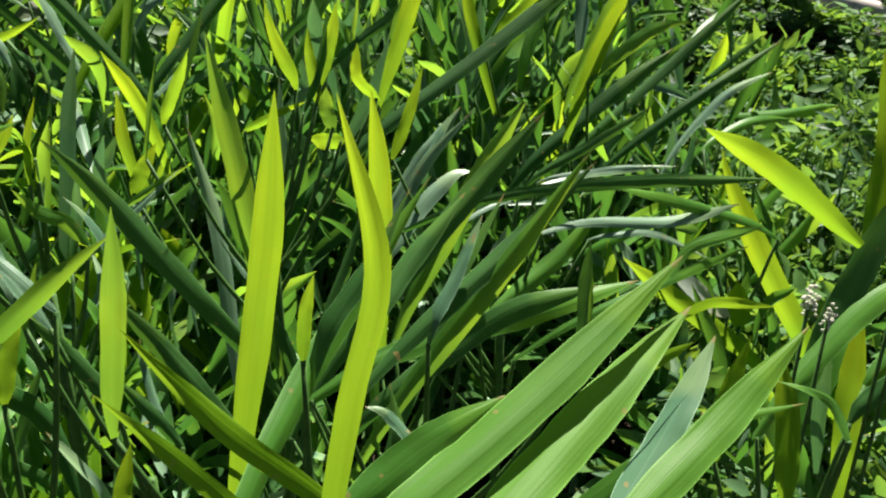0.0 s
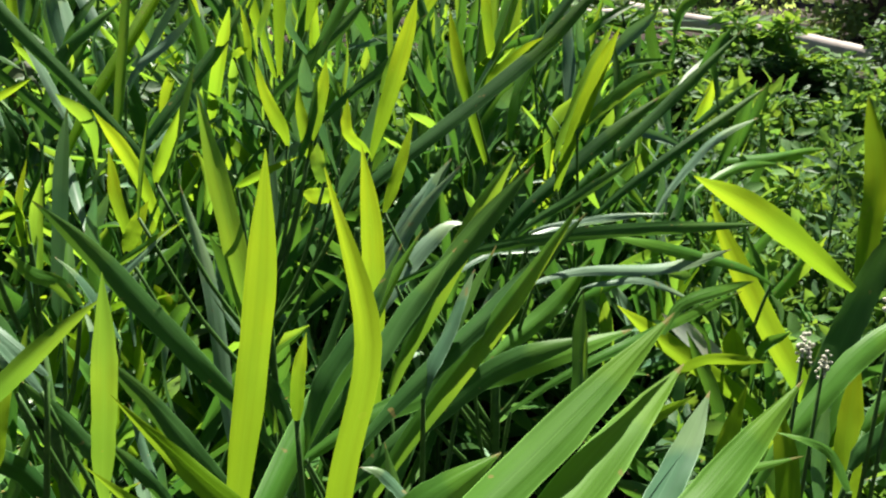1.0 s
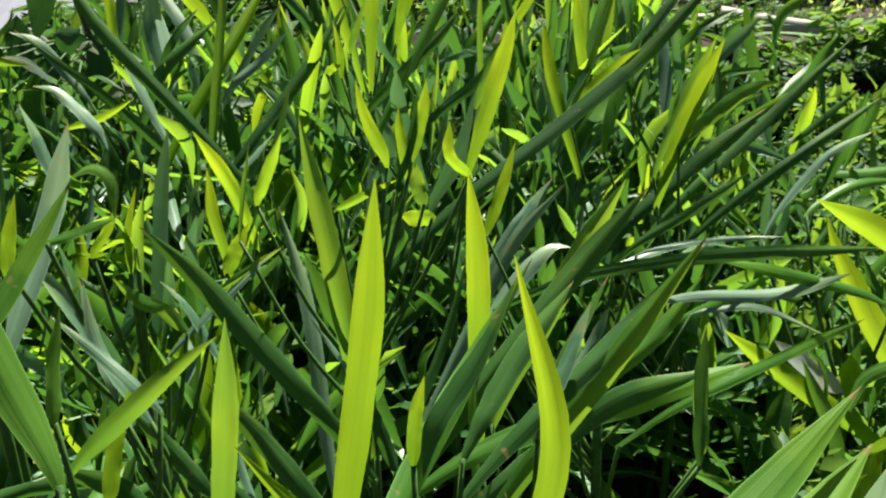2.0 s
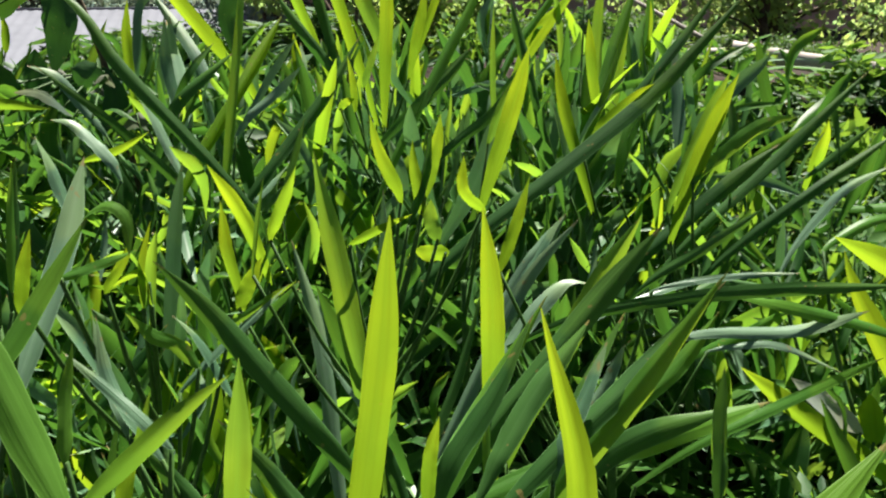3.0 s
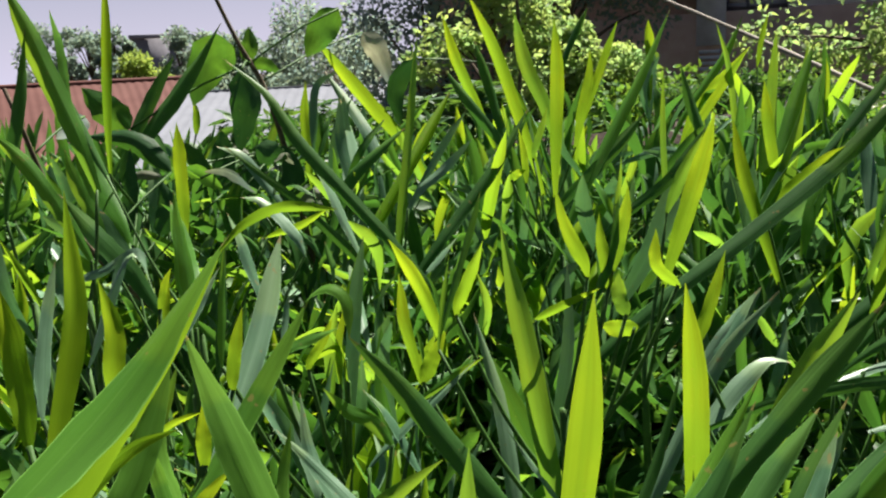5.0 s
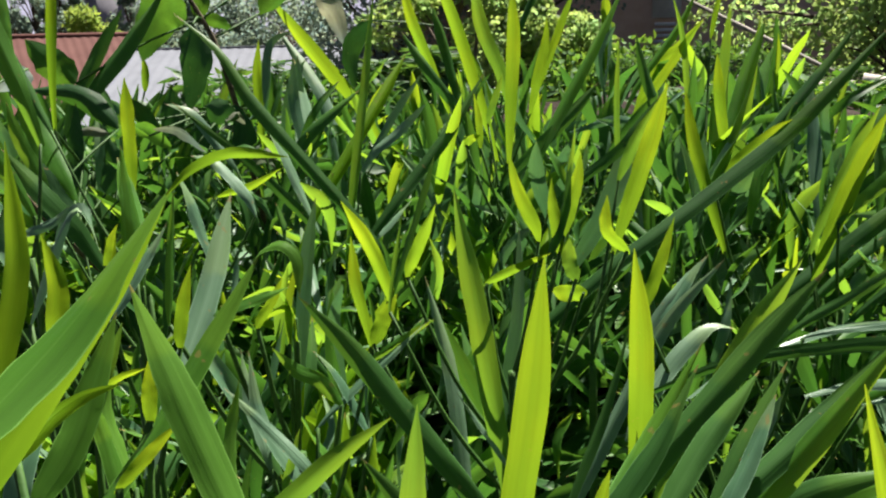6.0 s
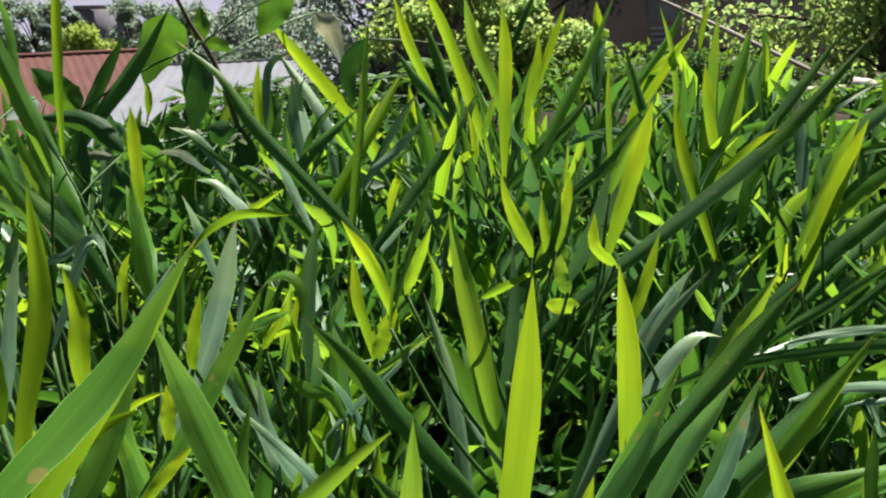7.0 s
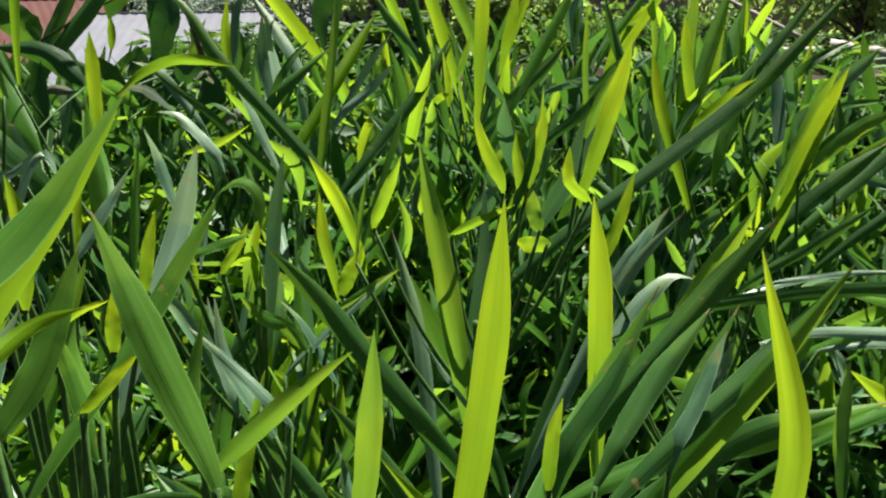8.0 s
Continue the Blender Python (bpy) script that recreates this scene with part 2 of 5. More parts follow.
def blade(path, width, turn, fold=0.28, wave=0.0, seed=0, shape=0.5, foot=0.3, roll=0.0, ovate=False, axis=None, centre=0.5):
    """A strap-shaped leaf along a path, broad to near its point: folded along its midrib, with wavy margins, on a mesh of its own.
    shape: where the blade reaches its full width; foot: its width at the base, as a share of the full width."""
    rng = random.Random(seed)
    n = len(path) - 1
    verts, uvs, faces = [], [], []
    axis = axis or (path[-1] - path[0]).normalized()
    side0 = axis.cross(Vector((0, 0, 1)))
    side0 = side0.normalized() if side0.length > 1e-3 else Vector((1, 0, 0))
    side0 = Matrix.Rotation(radians(turn), 3, axis) @ side0
    ph, amp = rng.uniform(0, 6.28), wave
    curl = rng.choice((-1, 1, 1)) * rng.uniform(0.3, 1.0)
    point = rng.uniform(1.15, 1.75)   # how soon the blade narrows to its tip
    for i, q in enumerate(path):
        s = i / n
        d = (path[min(i + 1, n)] - path[max(i - 1, 0)]).normalized()
        side = (side0 - d * side0.dot(d)).normalized()
        side = Matrix.Rotation(radians(roll) * (s - centre), 3, d) @ side
        up = side.cross(d)
        if ovate:
            g = max(0.0, math.sin(math.pi * s ** 0.72)) ** 0.75 * (1 + 0.06 * math.sin(23 * s + ph))
        elif s < shape:
            g = foot + (1 - foot) * math.sin(math.pi / 2 * s / shape)
        else:
            u = (s - shape) / (1 - shape)
            g = math.sin(math.pi / 2 * min(1.0, (1 - u) * point))
        g = max(g, 0.025)
        h = width / 2 * g * (1 + 0.05 * noise.noise((s * 9, seed * 1.7, 0.3)))
        for a in ACROSS:
            lift = fold * h * abs(a) ** 1.35 + amp * h * abs(a) * math.sin(9 * s + ph + (1.7 if a > 0 else 0))
            lift += 0.16 * h * abs(a) * noise.noise((s * 11, a * 0.8, seed * 0.37))
            if abs(a) == 1:
                lift += curl * h * (0.05 + 0.06 * math.sin(13 * s + ph * 2 + 2 * a))
            edge = 0.06 * noise.noise((s * 16, a * 3, seed * 0.71)) + 0.045 * noise.noise((s * 5.5, a * 3, seed * 0.53)) + 0.025 * rng.uniform(-1, 1) if abs(a) == 1 else 0
            verts.append(q + side * (a * h * (1 + edge)) + up * lift)
            uvs.append((0.5 + a / 2, s))
        if i:
            for k in range(6):
                b = 7 * (i - 1) + k
                faces.append((b, b + 1, b + 8, b + 7))
    me = bpy.data.meshes.new("leaf")
    me.from_pydata(verts, [], faces)
    lay = me.uv_layers.new(name="UVMap")
    for lp in me.loops:
        lay.data[lp.index].uv = uvs[lp.vertex_index]
    return me


def joined(name, label, category, items):
    """Many copies of built plants, each with its matrix, joined into one mesh that nobody could count."""
    cos, loops, sizes, uvs, slots, mats, cache, base = [], [], [], [], [], [], {}, 0
    for plant, m in items:
        if plant not in cache:
            rows = []
            for ch in plant.children:
                me = ch.data
                co, lv, lt, uv = np.empty(len(me.vertices) * 3), np.empty(len(me.loops), int), np.empty(len(me.polygons), int), np.zeros(len(me.loops) * 2)
                me.vertices.foreach_get("co", co)
                me.loops.foreach_get("vertex_index", lv)
                me.polygons.foreach_get("loop_total", lt)
                if me.uv_layers:
                    me.uv_layers[0].data.foreach_get("uv", uv)
                if me.materials[0] not in mats:
                    mats.append(me.materials[0])
                rows.append((co.reshape(-1, 3), lv, lt, uv, mats.index(me.materials[0])))
            cache[plant] = rows
        m3, off = np.array(m.to_3x3()), np.array(m.translation)
        for co, lv, lt, uv, slot in cache[plant]:
            cos.append(co @ m3.T + off)
            loops.append(lv + base)
            sizes.append(lt)
            uvs.append(uv)
            slots.append(np.full(len(lt), slot))
            base += len(co)
    me = bpy.data.meshes.new(name)
    co, lv, lt = np.concatenate(cos), np.concatenate(loops), np.concatenate(sizes)
    me.vertices.add(len(co))
    me.vertices.foreach_set("co", co.ravel())
    me.loops.add(len(lv))
    me.loops.foreach_set("vertex_index", lv)
    me.polygons.add(len(lt))
    me.polygons.foreach_set("loop_start", np.concatenate(([0], np.cumsum(lt)[:-1])))
    me.update(calc_edges=True)
    for q in mats:
        me.materials.append(q)
    me.polygons.foreach_set("material_index", np.concatenate(slots))
    me.uv_layers.new(name="UVMap").data.foreach_set("uv", np.concatenate(uvs))
    me.shade_smooth()
    return tagged(new(name, me), label, category, kind="stuff")


# ---- ground ----
def level(x, y):
    """Height of the ground: a bed that climbs to a bank on the right, and falls to the village on the left."""
    up = 0.22 * smooth(0.6, 2.0, y) + (0.81 - 0.165 * smooth(0.6, 1.5, x)) * smooth(2.15 - 0.5 * smooth(0.35, 0.8, x), 2.95, y + 0.16 * x)
    down = smooth(2.6, 6.0, y) * smooth(0.4, -2.5, x + 0.12 * (y - 3))
    far = smooth(5, 14, math.hypot(x, y))
    return up * (1 - down) - 2.2 * down * far - 0.5 * down


def build_ground():
    xs = [-2000, -300, -60, -25, -12] + [-8 + 0.4 * i for i in range(41)] + [12, 25, 60, 300, 2000]
    ys = [-2000, -300, -60, -20, -8] + [-4 + 0.35 * i for i in range(46)] + [16, 25, 60, 300, 3000]
    bm = bmesh.new()
    grid = [[bm.verts.new((x, y, level(x, y) + 0.03 * noise.noise((x * 2.1, y * 2.1, 0)))) for x in xs] for y in ys]
    for j in range(len(ys) - 1):
        for i in range(len(xs) - 1):
            bm.faces.new((grid[j][i], grid[j][i + 1], grid[j + 1][i + 1], grid[j + 1][i]))
    return tagged(part("ground", bm, SOIL), "dark brown soil of a planted bed", "ground", kind="structure")


build_ground()


# ---- ginger ----
count = [0]
plant_top = {}


def ginger(x, y, label="tall ginger plant with long narrow green leaves"):
    """An upright ginger plant: an Empty at its foot; the stem comes with its leaves."""
    e = tagged(new("ginger_plant"), label, "ginger plant", "ginger plants of the bed")
    e.location = (x, y, level(x, y))
    return e


def leaf(plant, points, width, turn, mat, fold=-0.25, bare=False):
    """One blade through the points, base first, on a sheath that comes up from the plant's foot."""
    count[0] += 1
    rng = random.Random(count[0])
    fold *= 0.7
    foot = plant.location
    path = even([q - foot for q in spline(points, 40)], 14)
    if bare:
        return piece("leaf", blade(path, width, turn, fold, 0.15, count[0], 0.45, 0.3, rng.gauss(0, 18)), mat, plant)
    # below its free part the blade runs on down towards the stem
    long, free = (path[-1] - path[0]).length, (path[-1] - path[0]).normalized()
    more = 0.45 * long * smooth(0.08, 0.2, long) + 0.06 * long
    back = (path[0] - path[2]).normalized()
    home = Vector((0, 0, max(0.05, path[0].z - more - 0.8 * path[0].xy.length))) - path[0]
    home = (back * 1.5 + home.normalized() * 0.5 + Vector((0, 0, -0.3))).normalized()
    path = even(spline([path[0] + (back + home).normalized() * more, path[0] + (back * 3 + home).normalized() * more * 0.5] + path, 60), 20)
    me = blade(path, width, turn, fold, 0.15, count[0], more / (long + more) + 0.22, 0.1 + 0.2 * smooth(0.08, 0.16, long), rng.gauss(0, 18), False, free, 1 - 0.5 * long / (long + more))
    ob = piece("leaf", me, mat, plant)
    base = path[0]
    out = Vector((base.x, base.y, 0))
    start = (path[1] - path[0]).normalized()
    join = Vector((0, 0, max(0.05, min(base.z - 0.1 - 0.9 * out.length, 0.35 + 0.8 * foot.y))))
    bm = bmesh.new()
    tube(bm, spline([join, join.lerp(base, 0.55) - Vector((0, 0, 0.02)), base + start * 0.004], 6), [0.003, 0.003, 0.0028, 0.0026, 0.0024, 0.0022, 0.002], 5)
    part("sheath", bm, STEM, plant)
    plant_top[plant] = max(plant_top.get(plant, 0.1), join.z)
    return ob


p = ginger(0.209, 1.329)
leaf(p, [(0.181, 1.288, 0.998), (0.214, 1.307, 1.091), (0.244, 1.323, 1.159)], 0.0243, 64, LIME, -0.40)
leaf(p, [(0.174, 1.312, 1.017), (0.210, 1.330, 1.104), (0.237, 1.343, 1.162)], 0.0174, 53, MID, -0.43)
leaf(p, [(0.148, 1.311, 0.913), (0.231, 1.358, 0.976), (0.332, 1.414, 1.046)], 0.0257, 43, GREEN, -0.40)
leaf(p, [(0.240, 1.427, 0.919), (0.356, 1.489, 1.018), (0.496, 1.565, 1.144)], 0.0195, 39, GREEN, -0.34)
leaf(p, [(0.289, 1.325, 0.928), (0.389, 1.367, 0.996), (0.496, 1.410, 1.066)], 0.0167, 43, GREEN, -0.52)
leaf(p, [(0.221, 1.310, 1.039), (0.290, 1.359, 1.082), (0.344, 1.384, 1.091)], 0.0207, 65, MID, -0.25)
p = ginger(-0.590, 0.815)
leaf(p, [(-0.556, 0.790, 1.048), (-0.558, 0.792, 1.068), (-0.569, 0.803, 1.123), (-0.579, 0.811, 1.169)], 0.0205, 34, MID, -0.52)
leaf(p, [(-0.625, 0.880, 1.026), (-0.629, 0.885, 1.058), (-0.636, 0.895, 1.103), (-0.645, 0.905, 1.146)], 0.0204, 43, MID, -0.61)
leaf(p, [(-0.589, 0.775, 1.012), (-0.589, 0.775, 1.014), (-0.588, 0.786, 1.053), (-0.585, 0.795, 1.082)], 0.0119, 47, LIME, -0.52)
p = ginger(-0.361, 0.724)
leaf(p, [(-0.442, 0.657, 1.044), (-0.443, 0.669, 1.092), (-0.443, 0.681, 1.142)], 0.0099, 74, MID, -0.43)
leaf(p, [(-0.318, 0.723, 0.948), (-0.336, 0.720, 0.970), (-0.356, 0.717, 0.979), (-0.379, 0.716, 1.000)], 0.0135, -61, MID, -0.34)
leaf(p, [(-0.378, 0.625, 1.063), (-0.356, 0.643, 1.069), (-0.332, 0.662, 1.077)], 0.0085, 46, MID, -0.25)
leaf(p, [(-0.370, 0.674, 1.033), (-0.368, 0.676, 1.041), (-0.358, 0.683, 1.058), (-0.351, 0.689, 1.076)], 0.0081, 73, LIME, -0.43)
leaf(p, [(-0.326, 0.824, 0.949), (-0.295, 0.837, 0.970), (-0.263, 0.850, 0.990)], 0.0076, 70, MID, -0.52)
leaf(p, [(-0.377, 0.690, 0.901), (-0.381, 0.692, 0.919), (-0.398, 0.701, 0.965), (-0.406, 0.708, 1.000)], 0.0173, 20, PALE, -0.25)
leaf(p, [(-0.322, 0.802, 0.881), (-0.358, 0.809, 0.939), (-0.382, 0.810, 0.962)], 0.0108, -13, PALE, -0.25)
leaf(p, [(-0.357, 0.800, 0.905), (-0.313, 0.823, 0.948), (-0.269, 0.845, 0.989)], 0.0108, 23, PALE, -0.25)
p = ginger(-0.000, 0.676)
leaf(p, [(-0.054, 0.757, 0.907), (-0.055, 0.762, 1.008), (-0.064, 0.763, 1.095)], 0.0220, -58, LIME, -0.52)
leaf(p, [(-0.110, 0.753, 0.864), (-0.087, 0.785, 0.930), (-0.067, 0.821, 1.008)], 0.0117, -13, GREEN, -0.25)
leaf(p, [(-0.062, 0.709, 0.894), (0.029, 0.766, 1.002), (0.094, 0.805, 1.073)], 0.0230, 36, GREEN, -0.55)
leaf(p, [(-0.010, 0.792, 0.917), (0.041, 0.805, 1.020), (0.075, 0.812, 1.079)], 0.0253, 45, MID, -0.61)
leaf(p, [(0.005, 0.589, 0.945), (0.009, 0.596, 0.963), (0.024, 0.617, 0.992), (0.040, 0.641, 1.026)], 0.0169, -20, PALE, -0.25)
leaf(p, [(0.002, 0.592, 0.955), (0.080, 0.653, 1.014), (0.131, 0.694, 1.059)], 0.0174, 35, GREEN, -0.55)
leaf(p, [(0.126, 0.617, 0.913), (0.126, 0.632, 0.958), (0.127, 0.650, 1.007)], 0.0141, 39, GREEN, -0.61)
leaf(p, [(-0.008, 0.635, 0.882), (0.066, 0.689, 0.918), (0.148, 0.730, 0.932)], 0.0209, 53, GREEN, -0.30)
leaf(p, [(-0.015, 0.646, 0.855), (0.020, 0.695, 0.943), (0.059, 0.736, 1.014)], 0.0198, -9, GREEN, -0.20)
leaf(p, [(-0.006, 0.608, 0.897), (0.070, 0.625, 1.010), (0.119, 0.632, 1.086)], 0.0187, 40, MID, -0.60)
leaf(p, [(0.036, 0.779, 0.893), (0.038, 0.780, 0.901), (0.052, 0.790, 0.927), (0.066, 0.801, 0.958)], 0.0123, 21, PALE, -0.25)
leaf(p, [(-0.044, 0.657, 0.827), (-0.050, 0.680, 0.892), (-0.055, 0.703, 0.958)], 0.0119, 41, MID, -0.34)
leaf(p, [(-0.002, 0.670, 0.897), (0.095, 0.724, 0.907), (0.194, 0.777, 0.919)], 0.0244, 39, MID, -0.34)
leaf(p, [(0.135, 0.652, 0.901), (0.135, 0.652, 0.904), (0.132, 0.665, 0.953), (0.131, 0.676, 0.993)], 0.0156, 24, MID, -0.52)
p = ginger(-0.817, 1.680)
leaf(p, [(-0.886, 1.573, 1.050), (-0.947, 1.575, 1.123), (-0.999, 1.567, 1.144)], 0.0210, -42, PALE, -0.25)
leaf(p, [(-0.872, 1.717, 1.101), (-0.883, 1.736, 1.189), (-0.882, 1.754, 1.261)], 0.0187, 3, LIME, -0.52)
leaf(p, [(-0.773, 1.723, 1.022), (-0.803, 1.742, 1.128), (-0.811, 1.764, 1.227)], 0.0281, 7, PALE, -0.25)
leaf(p, [(-0.759, 1.603, 1.011), (-0.734, 1.617, 1.067), (-0.686, 1.643, 1.119), (-0.630, 1.668, 1.163)], 0.0298, 37, GREEN, -0.30)
leaf(p, [(-0.796, 1.783, 0.957), (-0.805, 1.792, 1.021), (-0.826, 1.814, 1.117), (-0.835, 1.842, 1.224)], 0.0387, 17, PALE, -0.30)
p = ginger(-0.456, 0.542)
leaf(p, [(-0.432, 0.508, 1.060), (-0.433, 0.512, 1.093), (-0.435, 0.518, 1.118), (-0.445, 0.523, 1.149)], 0.0151, -23, LIME, -0.43)
leaf(p, [(-0.469, 0.492, 1.051), (-0.468, 0.521, 1.124), (-0.485, 0.548, 1.208)], 0.0169, 3, LIME, -0.40)
leaf(p, [(-0.406, 0.613, 1.037), (-0.406, 0.614, 1.047), (-0.404, 0.621, 1.074), (-0.400, 0.629, 1.101)], 0.0109, 50, LIME, -0.25)
leaf(p, [(-0.410, 0.538, 1.086), (-0.401, 0.563, 1.114), (-0.391, 0.589, 1.144)], 0.0092, 28, PALE, -0.25)
leaf(p, [(-0.497, 0.510, 1.058), (-0.507, 0.533, 1.103), (-0.512, 0.559, 1.153)], 0.0114, 53, PALE, -0.25)
leaf(p, [(-0.522, 0.590, 1.059), (-0.502, 0.615, 1.128), (-0.492, 0.622, 1.145), (-0.480, 0.621, 1.132)], 0.0101, 39, PALE, -0.25)
p = ginger(-0.813, 1.173)
leaf(p, [(-0.784, 1.119, 1.081), (-0.791, 1.135, 1.154), (-0.798, 1.149, 1.218)], 0.0212, -13, LIME, -0.34)
leaf(p, [(-0.716, 1.251, 1.029), (-0.671, 1.266, 1.043), (-0.626, 1.285, 1.070)], 0.0126, 95, LIME, -0.61)
leaf(p, [(-1.015, 1.213, 1.194), (-1.061, 1.220, 1.270), (-1.098, 1.228, 1.341)], 0.0225, -29, GREEN, -0.50)
leaf(p, [(-0.990, 1.186, 1.043), (-0.999, 1.187, 1.071), (-1.029, 1.192, 1.125), (-1.050, 1.201, 1.180)], 0.0211, -36, MID, -0.25)
leaf(p, [(-0.849, 1.082, 0.995), (-0.856, 1.081, 1.008), (-0.918, 1.081, 1.070), (-0.967, 1.081, 1.124)], 0.0288, -43, GREEN, -0.30)
leaf(p, [(-0.637, 1.196, 1.027), (-0.645, 1.196, 1.042), (-0.696, 1.198, 1.092), (-0.729, 1.192, 1.100)], 0.0203, -30, PALE, -0.25)
leaf(p, [(-0.699, 1.162, 0.967), (-0.700, 1.163, 0.970), (-0.727, 1.175, 1.036), (-0.749, 1.181, 1.078)], 0.0203, 8, PALE, -0.25)
p = ginger(0.509, 1.049)
leaf(p, [(0.412, 0.812, 0.953), (0.331, 0.840, 1.014), (0.257, 0.862, 1.051)], 0.0263, -92, LIME, -0.43, bare=True)
leaf(p, [(0.461, 0.997, 0.738), (0.394, 1.046, 0.851), (0.353, 1.081, 0.933), (0.343, 1.097, 0.970)], 0.0320, -83, LIME, -0.61)
leaf(p, [(0.534, 1.061, 0.917), (0.549, 1.104, 1.006), (0.539, 1.145, 1.094)], 0.0293, -21, LIME, -0.34)
p = ginger(0.110, 1.548)
leaf(p, [(0.027, 1.513, 0.997), (-0.004, 1.558, 1.090), (-0.017, 1.596, 1.166)], 0.0225, -52, LIME, -0.50)
leaf(p, [(0.092, 1.596, 1.051), (0.199, 1.669, 1.180), (0.271, 1.719, 1.272)], 0.0215, 29, GREEN, -0.40)
leaf(p, [(0.058, 1.461, 1.050), (0.065, 1.464, 1.062), (0.121, 1.490, 1.106), (0.174, 1.510, 1.130)], 0.0211, 90, LIME, -0.40)
leaf(p, [(0.265, 1.624, 0.979), (0.315, 1.683, 0.999), (0.409, 1.777, 1.015)], 0.0189, 51, MID, -0.30)
p = ginger(0.069, 0.945)
leaf(p, [(-0.058, 0.905, 0.995), (-0.044, 0.919, 1.037), (-0.031, 0.935, 1.086)], 0.0130, 42, LIME, -0.34)
leaf(p, [(-0.060, 0.993, 0.924), (-0.023, 1.017, 0.980), (0.009, 1.036, 1.022)], 0.0204, 29, PALE, -0.40)
leaf(p, [(0.083, 0.916, 0.833), (0.144, 0.961, 0.875), (0.186, 1.002, 0.920)], 0.0222, 43, MID, -0.61)
leaf(p, [(0.133, 1.051, 0.953), (0.191, 1.097, 0.975), (0.258, 1.151, 1.008)], 0.0135, 69, GREEN, -0.43)
leaf(p, [(-0.055, 0.882, 0.896), (-0.022, 0.923, 0.938), (0.011, 0.952, 0.965), (0.037, 0.960, 0.961)], 0.0187, 33, PALE, -0.25)
leaf(p, [(0.184, 0.948, 0.916), (0.269, 0.975, 0.912), (0.350, 1.008, 0.926)], 0.0148, 45, PALE, -0.25)
leaf(p, [(0.131, 0.963, 0.964), (0.203, 0.969, 0.975), (0.262, 0.972, 0.979)], 0.0078, 46, PALE, -0.25)
leaf(p, [(0.090, 0.908, 0.960), (0.211, 0.937, 0.969), (0.374, 0.971, 0.970)], 0.0152, 60, GREEN, -0.30)
leaf(p, [(0.185, 0.942, 0.901), (0.238, 0.945, 0.905), (0.306, 0.938, 0.880)], 0.0084, 45, PALE, -0.25)
leaf(p, [(0.168, 0.823, 0.863), (0.255, 0.884, 0.878), (0.348, 0.944, 0.897)], 0.0114, 47, MID, -0.25)
leaf(p, [(0.074, 1.014, 0.916), (0.161, 1.066, 0.933), (0.259, 1.117, 0.931)], 0.0098, 40, PALE, -0.25)
leaf(p, [(-0.047, 0.988, 0.915), (-0.041, 0.993, 0.939), (-0.017, 1.013, 0.988), (0.004, 1.027, 1.020)], 0.0204, 3, PALE, -0.25)
p = ginger(-0.922, 1.895)
leaf(p, [(-0.787, 2.022, 1.128), (-0.896, 2.024, 1.251), (-0.983, 2.028, 1.361)], 0.0364, -90, LIME, -0.25)
leaf(p, [(-0.914, 1.832, 1.139), (-0.910, 1.859, 1.244), (-0.864, 1.879, 1.277)], 0.0218, 47, PALE, -0.25)
leaf(p, [(-1.057, 1.850, 1.045), (-1.051, 1.858, 1.089), (-1.034, 1.884, 1.164), (-1.011, 1.905, 1.219)], 0.0265, 22, MID, -0.34)
leaf(p, [(-0.955, 1.877, 1.073), (-0.965, 1.900, 1.161), (-0.971, 1.918, 1.231)], 0.0204, -6, LIME, -0.52)
leaf(p, [(-0.899, 1.892, 1.054), (-0.893, 1.902, 1.109), (-0.882, 1.923, 1.171), (-0.858, 1.941, 1.214)], 0.0244, 64, PALE, -0.25)
p = ginger(-0.788, 0.905)
leaf(p, [(-0.825, 0.959, 1.236), (-0.862, 0.965, 1.315), (-0.906, 0.972, 1.412)], 0.0277, -42, MID, -0.70)
leaf(p, [(-0.750, 0.850, 1.122), (-0.798, 0.850, 1.191), (-0.845, 0.845, 1.237)], 0.0180, -54, MID, -0.50)
p = ginger(0.317, 0.609)
leaf(p, [(0.328, 0.676, 0.889), (0.383, 0.716, 0.928), (0.461, 0.760, 0.967)], 0.0205, 27, MID, -0.40)
leaf(p, [(0.408, 0.739, 0.749), (0.408, 0.744, 0.776), (0.410, 0.765, 0.836), (0.416, 0.787, 0.897)], 0.0255, -15, LIME, -0.43)
leaf(p, [(0.260, 0.511, 0.877), (0.260, 0.519, 0.897), (0.261, 0.541, 0.930), (0.256, 0.563, 0.965)], 0.0169, -23, LIME, -0.52)
leaf(p, [(0.233, 0.589, 0.854), (0.237, 0.597, 0.881), (0.245, 0.612, 0.909), (0.258, 0.629, 0.941)], 0.0165, 12, LIME, -0.25)
leaf(p, [(0.379, 0.674, 0.879), (0.380, 0.674, 0.880), (0.408, 0.692, 0.902), (0.455, 0.710, 0.918)], 0.0155, 38, MID, -0.34)
leaf(p, [(0.358, 0.637, 0.868), (0.362, 0.640, 0.874), (0.397, 0.660, 0.890), (0.446, 0.684, 0.904)], 0.0177, 52, GREEN, -0.52)
leaf(p, [(0.257, 0.438, 0.971), (0.250, 0.453, 0.987), (0.236, 0.460, 0.992), (0.220, 0.467, 0.993)], 0.0055, -38, MID, -0.25)
p = ginger(-0.411, 1.875)
leaf(p, [(-0.375, 1.805, 1.182), (-0.378, 1.806, 1.193), (-0.418, 1.816, 1.279), (-0.441, 1.834, 1.376)], 0.0290, -56, MID, -0.40)
